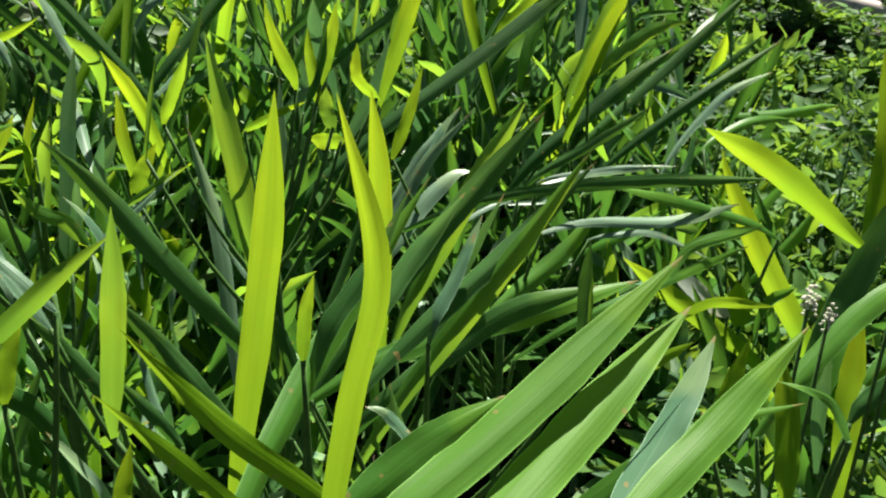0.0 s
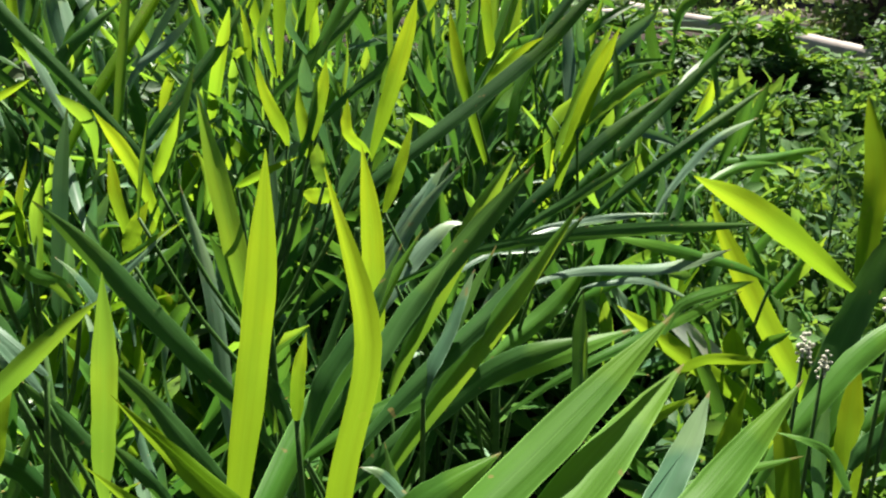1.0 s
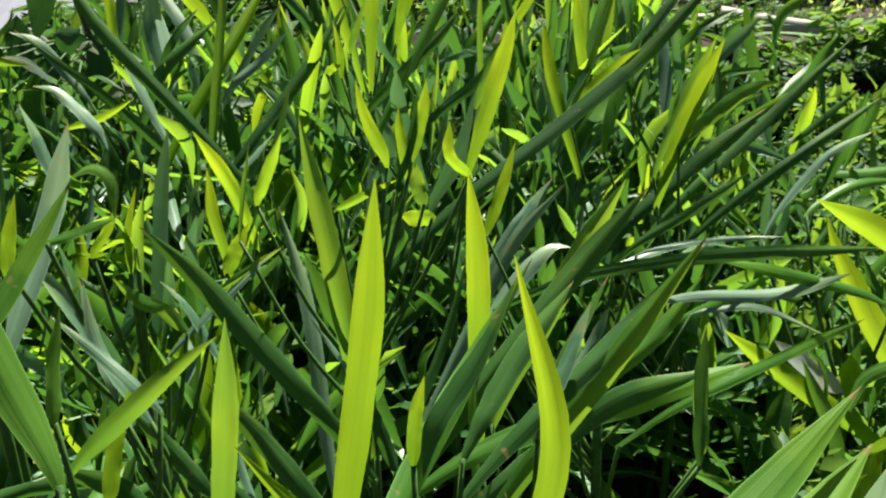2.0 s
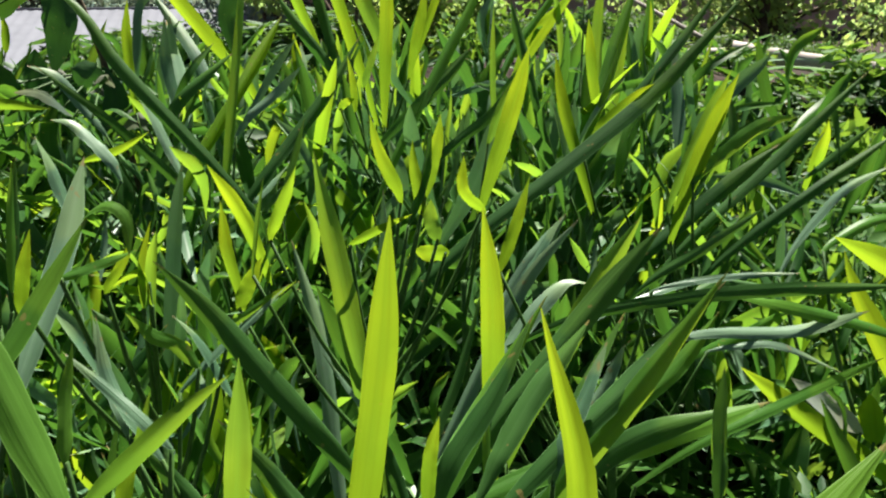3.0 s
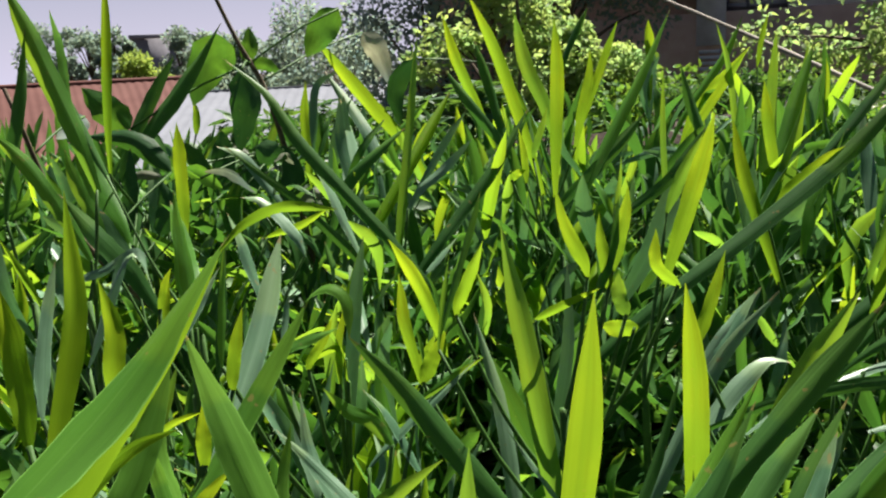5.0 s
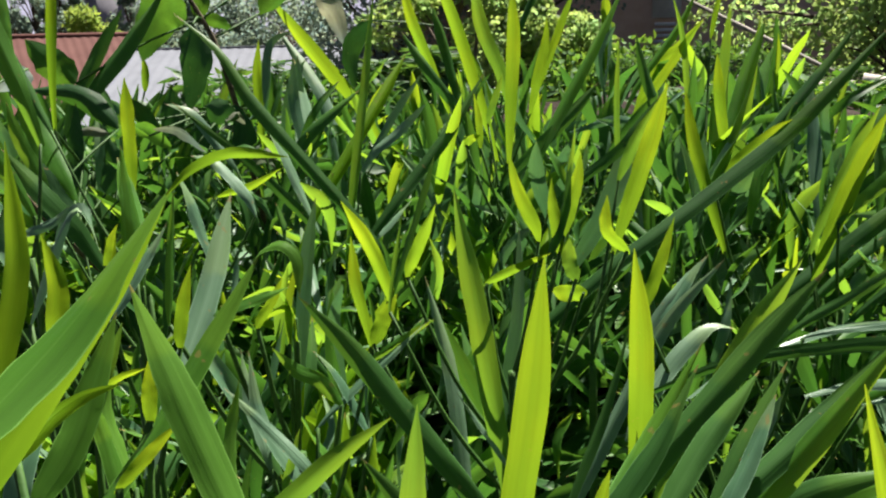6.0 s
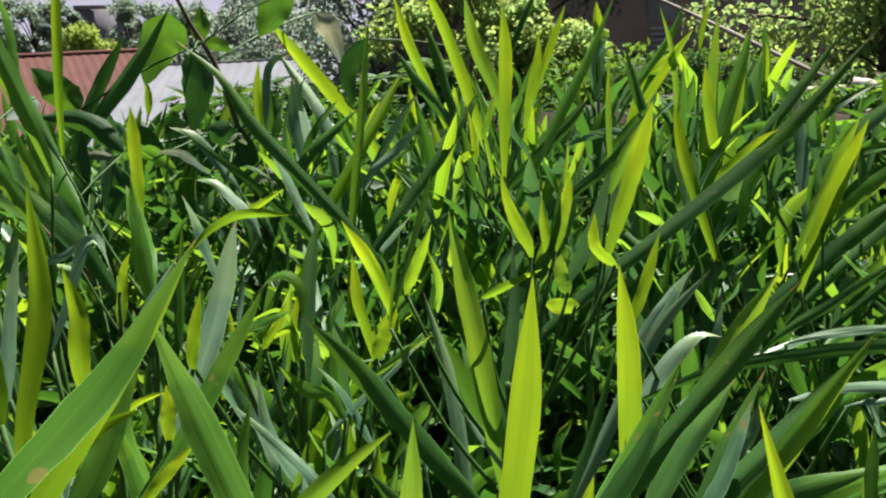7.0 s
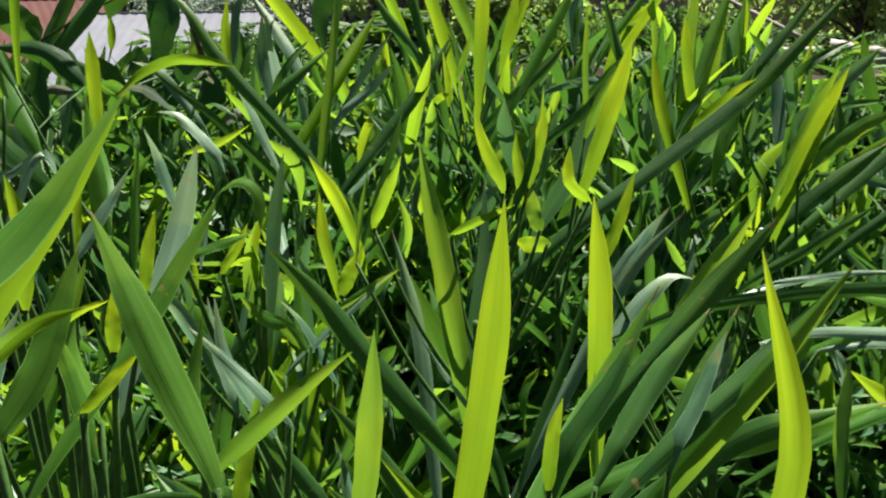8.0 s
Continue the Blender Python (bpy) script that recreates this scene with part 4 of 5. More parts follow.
leaf(p, [(-0.373, 0.399, 1.005), (-0.375, 0.401, 1.017), (-0.386, 0.410, 1.058), (-0.371, 0.422, 1.089)], 0.0150, 91, SUNLIT, -0.61)
p = ginger(-0.892, 0.926)
leaf(p, [(-0.892, 0.926, 1.187), (-0.881, 0.949, 1.274), (-0.879, 0.968, 1.354)], 0.0198, 107, GREEN, -0.52)
p = ginger(-0.409, 0.807)
leaf(p, [(-0.356, 0.723, 1.004), (-0.367, 0.728, 1.035), (-0.397, 0.716, 1.020)], 0.0094, 60, LIME, -0.30)
leaf(p, [(-0.364, 0.721, 1.004), (-0.366, 0.729, 1.040), (-0.359, 0.741, 1.079)], 0.0073, 20, LIME, -0.30)
leaf(p, [(-0.359, 0.727, 1.025), (-0.378, 0.729, 1.053), (-0.410, 0.718, 1.042)], 0.0084, 50, MID, -0.30)
p = ginger(-0.788, 1.775)
leaf(p, [(-0.765, 1.728, 0.990), (-0.807, 1.797, 1.098), (-0.855, 1.867, 1.217)], 0.0507, 30, PALE, -0.30)
leaf(p, [(-0.754, 1.844, 1.016), (-0.814, 1.911, 1.137), (-0.935, 1.968, 1.280)], 0.0305, -20, PALE, -0.30)
p = ginger(-0.625, 0.874)
leaf(p, [(-0.615, 0.878, 1.047), (-0.644, 0.912, 1.086), (-0.680, 0.946, 1.135)], 0.0235, 10, MID, -0.30)
leaf(p, [(-1.055, 1.299, 1.066), (-1.111, 1.329, 1.121), (-1.164, 1.366, 1.197)], 0.0392, -30, MID, -0.30)
p = ginger(0.202, 1.618)
leaf(p, [(0.215, 1.670, 1.005), (0.212, 1.720, 1.080), (0.206, 1.773, 1.173)], 0.0263, 15, PALE, -0.30)
leaf(p, [(0.116, 1.597, 1.026), (0.146, 1.654, 1.098), (0.197, 1.716, 1.167)], 0.0294, 40, MID, -0.30)
for plant, top in plant_top.items():
    bm = bmesh.new()
    tube(bm, spline([(0, 0, -0.01), (0.008, 0.005, top * 0.5), (0, 0, top + 0.01)], 6), [0.008, 0.0078, 0.0075, 0.007, 0.0065, 0.006, 0.005], 7)
    part("stem", bm, STEM, plant)


def young_ginger(seed, height, spread, leaves, lime, fresh, steep=0.0, grey=0.55):
    """A whole plant of the crowd: one reed-like stem with leaves to both sides, the upper ones steeper."""
    rng = random.Random(seed)
    e = tagged(new("ginger_plant"), "leafy ginger plant in a crowded bed", "ginger plant", "ginger plants of the bed")
    plane = rng.uniform(0, math.pi)
    lean = Vector((rng.uniform(-0.07, 0.07), rng.uniform(-0.07, 0.07), 0))
    top = 0.74
    stalk = spline([(0, 0, 0), lean * 0.4 + Vector((0, 0, height * 0.4)), lean + Vector((0, 0, height * top))], 8)
    bm = bmesh.new()
    tube(bm, stalk, [0.007 - 0.0005 * i for i in range(9)], 5)
    part("stem", bm, SHADED_STEM, e)
    for i in range(leaves):
        f = i / (leaves - 1)
        z = height * (0.36 + (top - 0.38) * f)
        q = stalk[min(8, int(z / (height * top) * 8))].copy()
        q.z = z
        ang = plane + math.pi * (i % 2) + rng.gauss(0, 0.5)
        out = Vector((math.cos(ang), math.sin(ang), 0))
        rise = radians(min(86, rng.uniform(26, 58) + 24 * f + steep * rng.uniform(14, 30)))
        length = rng.uniform(0.24, 0.38) * (1 - 0.12 * f)
        droop = rng.uniform(0.0, spread) * (1.15 - f) * (1 - 0.7 * steep)
        d = out * math.cos(rise) + Vector((0, 0, math.sin(rise)))
        side = Vector((-out.y, out.x, 0)) * rng.gauss(0, 0.09) * length
        mid = q + d * length * 0.55 + side
        tip = q + d * length + Vector((0, 0, -droop * length)) + out * droop * 0.3 * length
        width = rng.uniform(0.024, 0.038) * (1 - 0.2 * steep)
        me = blade(spline([q, mid, tip], 9), width, rng.gauss(0, 38), rng.uniform(0.2, 0.55), rng.uniform(0.1, 0.28), seed * 50 + i, roll=rng.gauss(0, 60))
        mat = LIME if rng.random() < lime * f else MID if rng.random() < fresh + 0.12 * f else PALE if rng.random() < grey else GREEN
        piece("leaf", me, mat, e)
    return e


def canopy(y):
    """Height that the tips of the crowd reach at that distance."""
    return 0.79 + 0.20 * smooth(0.5, 1.1, y) + 0.27 * smooth(1.0, 1.9, y)


def crowd():
    rng = random.Random(11)
    kinds = [young_ginger(100 + k, 1.0, (0.25, 0.5, 0.8)[k % 3], 12 + k % 3, 0.05 if k < 9 else 0.4, 0.04 if k < 9 else 0.42) for k in range(13)]
    kinds += [young_ginger(140 + k, 1.0, 0.3, 11 + k % 2, 0.14, 0.12, 0.7) for k in range(6)]
    # dark leaves only: shade low in the bed is put into these plants' colour
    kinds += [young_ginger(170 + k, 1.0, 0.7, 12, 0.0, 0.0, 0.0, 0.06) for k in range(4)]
    for k, e in enumerate(kinds):
        e.location = (-1.95 + 0.1 * k, 2.35, level(-1.95 + 0.1 * k, 2.35))
        e.scale = (1, 1, canopy(2.35) - 0.1 - e.location.z)
    n, under = 0, []
    y = 0.36
    while y < 2.75:
        x = -1.75 * min(1, 0.45 + 0.42 * y) - 0.1
        right = 0.75 if y < 0.75 else 0.42 + 0.04 * y
        while x < right:
            px, py = x + rng.uniform(-0.05, 0.05), y + rng.uniform(-0.05, 0.05)
            top = canopy(py) - rng.uniform(0.0, 0.14)
            if py < 0.5:
                top -= 0.2
            hole = -0.2 < px < 0.34 and 0.42 < py < 1.12
            if px > 0.28 and py > 0.5:
                top -= 0.15
            if px < -0.5 and 0.9 < py < 1.4:
                top -= 0.08
            if -0.30 < px < (0.10 if py < 0.9 else 0.30) and 0.5 < py < 1.3:
                top = min(top, 0.52)
            if -0.5 < px < 0.32 and py > 1.3:
                top += 0.10
            g = level(px, py)
            s = (top - g) / 1.0
            pick = n % 9
            # kinds with more lit-toned leaves brighten the left of the bed
            if px < -0.1 and py < 0.75 or px < -0.2 and py < 1.6 and n % 4:
                pick = 9 + n % 4
            elif py > (1.55 if -0.3 < px < 0.3 else 1.15) and -0.55 < px and rng.random() < 0.75:
                pick, s = 13 + n % 6, s + rng.uniform(-0.02, 0.10)
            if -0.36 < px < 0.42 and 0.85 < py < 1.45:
                pick = 19 + n % 4   # dark-leaved plants stand in for the deep shade behind the gap in the bed
            if not hole and not (px < -0.22 and py < 0.95 and n % 3 == 0):
                lean = Euler((radians(rng.gauss(0, 5)), radians(rng.gauss(7 if px > -0.45 else -4, 8)), 0)).to_matrix()
                turn = (lean @ Euler((0, 0, rng.uniform(0, 6.28))).to_matrix()).to_euler()
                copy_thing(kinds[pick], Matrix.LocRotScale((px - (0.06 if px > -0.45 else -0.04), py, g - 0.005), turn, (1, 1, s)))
            if not (hole or -0.30 < px < 0.32 and 0.4 < py < 1.3):
                qx, qy = px + rng.uniform(-0.09, 0.09), py + rng.uniform(-0.08, 0.08)
                lower = canopy(qy) - rng.uniform(0.26, 0.5)
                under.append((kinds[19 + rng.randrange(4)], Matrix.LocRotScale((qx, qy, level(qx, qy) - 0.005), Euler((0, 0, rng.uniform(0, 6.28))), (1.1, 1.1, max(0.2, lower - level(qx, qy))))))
            n += 1
            x += 0.125 + 0.025 * y
        y += 0.12 + 0.015 * y
    for _ in range(230):
        qx, qy = rng.choice((rng.uniform(-2.6, -1.75), rng.uniform(-2.6, -0.9))), rng.uniform(0.1, 2.7)
        if qx < -1.75 * min(1, 0.45 + 0.42 * qy) - 0.12:
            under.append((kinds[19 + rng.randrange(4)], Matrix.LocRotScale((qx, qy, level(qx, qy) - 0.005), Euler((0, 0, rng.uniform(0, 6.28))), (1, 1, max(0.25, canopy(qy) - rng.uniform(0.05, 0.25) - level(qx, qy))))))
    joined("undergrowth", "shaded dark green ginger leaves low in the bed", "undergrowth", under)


crowd()


def between():
    """Thin, bent and withered blades in the gaps of the bed, at all angles."""
    rng = random.Random(77)
    kinds = []
    for k in range(16):
        e = new("blade_pattern")
        me = blade(spline([(0, 0, 0), (0.05 * rng.uniform(-1, 1), 0.03, 0.5), (0.25 * rng.uniform(-1, 1), 0.16 * rng.uniform(-1, 1), 1.0 - 0.3 * rng.random() ** 2)], 7), rng.uniform(0.08, 0.15), rng.gauss(0, 50),
                   rng.uniform(0.2, 0.6), 0.25, 900 + k, roll=rng.gauss(0, 70))
        piece("leaf", me, (PALE, GREEN, GREEN, PALE, GREEN, MID, GREEN, GREEN)[k % 8], e)
        kinds.append(e)
    items = []
    for _ in range(1300):
        y = 0.42 + 2.1 * rng.random() ** 1.5
        x = rng.uniform(-0.62 * y - 0.15, min(0.5, 0.1 + 0.55 * y))
        if -0.30 < x < 0.32 and 0.42 < y < 1.25:
            continue
        z = canopy(y) - rng.uniform(0.20, 0.48) - (0.12 if y < 0.6 else 0)
        tilt = radians(abs(rng.gauss(0, 42)) + 8)
        m = Euler((tilt, 0, rng.uniform(0, 6.28))).to_matrix().to_4x4()
        size = rng.uniform(0.10, 0.22)
        items.append((kinds[rng.randrange(16)], Matrix.Translation((x, y, z)) @ m @ Matrix.Diagonal((size, size, size, 1))))
    joined("loose_blades", "thin bent and withered blades between the leaves", "undergrowth", items)
    for e in kinds:
        for ch in list(e.children):
            bpy.data.objects.remove(ch)
        bpy.data.objects.remove(e)


between()


# ---- broad-leaved shrub at the end of the bed ----
def broad_leaf(shrub, points, width, turn, mat, fold):
    count[0] += 1
    path = [q - shrub.location for q in spline(points, 11)]
    me = blade(path, width, turn, fold, 0.16, count[0], roll=12, ovate=True)
    piece("leaf", me, mat, shrub)
    bm = bmesh.new()
    near = min(shrub_path, key=lambda q: (q - shrub.location - path[0]).length)
    tube(bm, spline([near - shrub.location, (near - shrub.location).lerp(path[0], 0.5) + Vector((0, 0, 0.01)), path[0]], 5), 0.0025, 4)
    part("stalk", bm, STEM, shrub)


shrub = tagged(new("shrub"), "tall broad-leaved shrub with dark hanging leaves", "shrub")
shrub.location = (-0.85, 1.85, level(-0.85, 1.85))
shrub_path = []
for way in ([(-0.85, 1.85, 0.1), (-0.93, 1.83, 0.8), (-0.99, 1.80, 1.2), (-1.06, 1.78, 1.37), (-1.14, 1.76, 1.58)], [(-0.85, 1.85, 0.1), (-1.0, 1.6, 0.6), (-1.12, 1.3, 1.0), (-1.17, 1.22, 1.28)],
            [(-0.85, 1.85, 0.1), (-0.6, 2.1, 0.8), (-0.52, 2.22, 1.2), (-0.53, 2.23, 1.58)]):
    p = spline(way, 14)
    shrub_path += p[5:]
    bm = bmesh.new()
    tube(bm, [q - shrub.location for q in p], [0.009 - 0.0004 * i for i in range(15)], 6)
    part("stem", bm, TWIG, shrub)
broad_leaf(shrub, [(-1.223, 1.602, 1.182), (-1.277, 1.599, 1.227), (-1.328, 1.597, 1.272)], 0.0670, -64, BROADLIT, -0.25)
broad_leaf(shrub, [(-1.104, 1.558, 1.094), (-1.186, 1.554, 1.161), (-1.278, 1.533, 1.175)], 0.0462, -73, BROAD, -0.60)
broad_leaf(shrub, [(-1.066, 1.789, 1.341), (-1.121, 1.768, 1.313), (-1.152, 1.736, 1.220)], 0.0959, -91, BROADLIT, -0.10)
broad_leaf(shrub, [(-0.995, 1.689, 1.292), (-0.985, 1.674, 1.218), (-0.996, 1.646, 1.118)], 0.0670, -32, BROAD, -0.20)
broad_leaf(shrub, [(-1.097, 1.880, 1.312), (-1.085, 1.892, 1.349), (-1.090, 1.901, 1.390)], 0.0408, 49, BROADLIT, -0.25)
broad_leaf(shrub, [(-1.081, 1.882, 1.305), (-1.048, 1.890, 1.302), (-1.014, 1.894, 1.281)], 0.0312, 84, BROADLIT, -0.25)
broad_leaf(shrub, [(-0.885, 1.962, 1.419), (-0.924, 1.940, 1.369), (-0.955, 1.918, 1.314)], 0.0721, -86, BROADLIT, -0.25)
# whitish leaf: the sheen on its lit face is put into the colour
broad_leaf(shrub, [(-0.909, 2.157, 1.371), (-0.870, 2.155, 1.324), (-0.837, 2.142, 1.235)], 0.0581, 60, WHITISH, -0.25)
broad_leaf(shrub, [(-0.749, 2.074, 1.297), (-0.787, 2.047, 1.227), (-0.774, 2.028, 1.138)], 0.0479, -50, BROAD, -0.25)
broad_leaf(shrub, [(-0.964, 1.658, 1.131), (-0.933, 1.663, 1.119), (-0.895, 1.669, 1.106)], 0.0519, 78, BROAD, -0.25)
broad_leaf(shrub, [(-1.183, 1.420, 1.220), (-1.201, 1.412, 1.205), (-1.236, 1.397, 1.181)], 0.0464, -97, WHITISH, -0.25)
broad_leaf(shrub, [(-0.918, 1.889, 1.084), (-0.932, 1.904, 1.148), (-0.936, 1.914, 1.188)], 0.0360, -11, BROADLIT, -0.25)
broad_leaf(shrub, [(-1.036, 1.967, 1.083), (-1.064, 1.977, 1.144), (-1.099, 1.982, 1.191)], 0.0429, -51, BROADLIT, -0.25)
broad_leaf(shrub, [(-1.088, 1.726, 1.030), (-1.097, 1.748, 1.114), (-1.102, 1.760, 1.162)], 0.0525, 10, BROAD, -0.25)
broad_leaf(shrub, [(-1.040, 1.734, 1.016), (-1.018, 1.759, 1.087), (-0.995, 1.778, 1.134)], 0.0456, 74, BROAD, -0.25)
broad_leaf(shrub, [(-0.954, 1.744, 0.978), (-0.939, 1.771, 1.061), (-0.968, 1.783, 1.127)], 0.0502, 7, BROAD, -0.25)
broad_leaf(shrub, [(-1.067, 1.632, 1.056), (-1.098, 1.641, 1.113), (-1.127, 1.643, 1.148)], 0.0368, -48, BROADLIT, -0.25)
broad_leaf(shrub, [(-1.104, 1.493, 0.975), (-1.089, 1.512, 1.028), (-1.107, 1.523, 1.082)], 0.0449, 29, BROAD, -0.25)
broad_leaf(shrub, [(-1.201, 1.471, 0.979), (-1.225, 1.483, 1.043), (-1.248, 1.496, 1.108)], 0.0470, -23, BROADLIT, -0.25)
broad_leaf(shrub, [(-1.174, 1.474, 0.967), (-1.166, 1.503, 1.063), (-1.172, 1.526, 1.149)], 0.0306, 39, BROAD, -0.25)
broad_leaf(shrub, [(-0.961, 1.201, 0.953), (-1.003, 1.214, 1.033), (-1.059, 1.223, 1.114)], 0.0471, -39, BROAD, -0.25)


# withered lower leaves of the shrub
dead = random.Random(31)
for _ in range(22):
    q = Vector((dead.uniform(-1.18, -0.72), dead.uniform(1.5, 1.85), dead.uniform(1.0, 1.13)))
    a = dead.uniform(0, 6.28)
    d = Vector((math.cos(a), 0.5 * math.sin(a), dead.uniform(-0.9, 0.7))) * dead.uniform(0.035, 0.065)
    broad_leaf(shrub, [q, q + d + Vector((0, 0, 0.012)), q + 2 * d - Vector((0, 0, 0.02))], dead.uniform(0.018, 0.034), dead.uniform(-80, 80), WITHER if dead.random() < 0.6 else BROADLIT, -0.5)


# ---- low weeds beside the bed ----
def weed(seed, height, leafsize, mat):
    rng = random.Random(seed)
    e = tagged(new("weed"), "bushy low weed with small pointed green leaves", "weed", "weeds beside the bed")
    bm, twigs = bmesh.new(), []
    for k in range(5):
        a, h = rng.uniform(0, 6.28), height * rng.uniform(0.7, 1.0)
        o = Vector((math.cos(a), math.sin(a), 0)) * rng.uniform(0.03, 0.13)
        path = spline([(0, 0, 0), o * 0.5 + Vector((0, 0, h * 0.5)), o + Vector((0, 0, h))], 6)
        tube(bm, path, [0.004 - 0.0004 * i for i in range(7)], 4)
        twigs.append(path)
    part("stem", bm, STEM, e)
    verts, faces = [], []
    for path in twigs:
        for _ in range(84):
            f = rng.uniform(0.3, 1.0) ** 0.7
            q = path[min(6, int(f * 6.99))]
            a = rng.uniform(0, 6.28)
            d = Vector((math.cos(a), math.sin(a), rng.uniform(-1.6, 1.3))).normalized()
            small_leaf(verts, faces, q + d * rng.uniform(0.0, 0.04), d, leafsize * rng.uniform(0.5, 1.5), rng, 0.8)
    me = bpy.data.meshes.new("foliage")
    me.from_pydata(verts, [], faces)
    me.uv_layers.new(name="UVMap")
    piece("foliage", me, mat, e)
    return e


def small_leaf(verts, faces, q, d, size, rng, slim=1.0):
    """A pointed leaf of six faces, folded along the middle, added to the lists."""
    side = d.cross(Vector((rng.uniform(-1, 1), rng.uniform(-1, 1), rng.uniform(-0.4, 1.0)))).normalized()
    up = side.cross(d)
    b = len(verts)
    w = size * rng.uniform(0.22, 0.34) * slim
    verts += [q, q + d * size * 0.35 + side * w + up * w * 0.3, q + d * size * 0.35 - side * w + up * w * 0.3, q + d * size * 0.4,
              q + d * size * 0.75 + side * w * 0.6 - up * size * 0.02, q + d * size * 0.75 - side * w * 0.6 - up * size * 0.02, q + d * size - up * size * 0.12]
    faces += [(b, b + 3, b + 1), (b, b + 2, b + 3), (b + 3, b + 4, b + 1), (b + 3, b + 2, b + 5), (b + 3, b + 6, b + 4), (b + 3, b + 5, b + 6)]


def weeds():
    rng = random.Random(5)
    sizes = (0.14, 0.14, 0.3, 0.3, 0.5, 0.5, 0.75, 0.75)
    kinds = [weed(300 + k, h, 0.026 + 0.009 * (k % 2), WEEDLIT if k % 3 == 1 else WEED) for k, h in enumerate(sizes)]
    for k, e in enumerate(kinds):
        e.location = (0.78 + 0.07 * k, 1.0 + 0.03 * k, level(0.78 + 0.07 * k, 1.0 + 0.03 * k))
    y = 0.62
    while y < 2.86:
        x = 0.36 if y < 0.9 else 0.42 + 0.05 * y if y < 1.9 else 0.0
        while x < 0.75 + 0.62 * y:
            px, py = x + rng.uniform(-0.05, 0.05), y + rng.uniform(-0.05, 0.05)
            if px > 0.5 and py > 2.66:
                x += 0.12
                continue
            g = level(px, py)
            top = 0.80 + 0.13 * smooth(0.8, 1.6, py) + 0.07 * smooth(1.8, 2.7, py) - 0.07 * smooth(0.6, 1.2, px) - 0.12 * smooth(1.1, 0.8, py) + rng.uniform(-0.2, 0.04)
            need = max(0.1 if py < 2.45 or px < 0.45 else 0.07, top - g)
            k = min(range(8), key=lambda i: abs(sizes[i] - need) + 0.1 * rng.random())
            s = max(0.42, min(1.5, need / sizes[k]))
            copy_thing(kinds[k], Matrix.LocRotScale((px, py, g - 0.005), Euler((0, 0, rng.uniform(0, 6.28))), (1.1, 1.1, s)))
            x += 0.12
        y += 0.12
    for _ in range(4):
        px, py = rng.uniform(1.2, 1.7), rng.uniform(2.6, 2.75)
        copy_thing(kinds[4 + rng.randrange(2)], Matrix.LocRotScale((px, py, level(px, py) - 0.005), Euler((0, 0, rng.uniform(0, 6.28))), (0.7, 0.7, rng.uniform(0.45, 0.75))))
    tall = weed(340, 0.42, 0.06, WEEDLIT)
    tall.matrix_world = Matrix.LocRotScale((0.86, 2.6, level(0.86, 2.6) - 0.005), Euler((0, 0, 0.7)), (0.8, 0.8, (1.13 - level(0.86, 2.6)) / 0.42))
    tagged(tall, "taller pale green weed in front of the logs", "weed", "weeds beside the bed")
    # on the bank behind the logs
    back = []
    y = 3.2
    while y < 4.6:
        x = -0.1
        while x < 2.6:
            px, py = x + rng.uniform(-0.1, 0.1), y + rng.uniform(-0.08, 0.08)
            k = 2 + rng.randrange(2)
            if rng.random() > (0.7 if px < 0.5 else 0.22):
                x += 0.17
                continue
            back.append((kinds[k], Matrix.LocRotScale((px, py, level(px, py) - 0.005), Euler((0, 0, rng.uniform(0, 6.28))), (0.62, 0.62, rng.uniform(0.4, 0.6) * (0.6 if px > 0.3 else 1.0)))))
            x += 0.17
        y += 0.2
    for _ in range(260):
        qx, qy = rng.uniform(0.9, 3.0), rng.uniform(0.2, 3.1)
        if qx > 0.8 + 0.62 * qy:
            back.append((kinds[2 + rng.randrange(5)], Matrix.LocRotScale((qx, qy, level(qx, qy) - 0.005), Euler((0, 0, rng.uniform(0, 6.28))), (1.2, 1.2, rng.uniform(0.7, 1.2)))))
    joined("bank_weeds", "low leafy green growth on the bank", "weeds", back)


weeds()


def back_weeds():
    """Knee-high growth between the bed and the shed."""
    rng = random.Random(8)
    kinds = [weed(330 + k, 0.8, 0.03 + 0.012 * k, WEED) for k in range(4)]
    for k, e in enumerate(kinds):
        e.location = (-1.7 + 0.25 * k, 3.3, level(-1.7 + 0.25 * k, 3.3))
        e.scale = (1.3, 1.3, max(0.3, (0.92 - e.location.z) / 0.8))
    y, back = 2.0, []
    while y < 3.6:
        x = -0.60 * y
        while x < 0.0:
            px, py = x + rng.uniform(-0.08, 0.08), y + rng.uniform(-0.08, 0.08)
            g = level(px, py)
            s = (0.98 + 0.13 * smooth(2.3, 2.8, py) * smooth(-0.4, -0.9, px) + rng.uniform(-0.18, 0.05) - g) / 0.8
            tall = max(s, 0.75)
            back.append((kinds[rng.randrange(4)], Matrix.LocRotScale((px, py, g - 0.005 - 0.8 * (tall - s)), Euler((0, 0, rng.uniform(0, 6.28))), (1.3, 1.3, tall))))
            x += 0.18
        y += 0.22
    joined("back_growth", "knee-high green growth behind the bed", "weeds", back)


back_weeds()


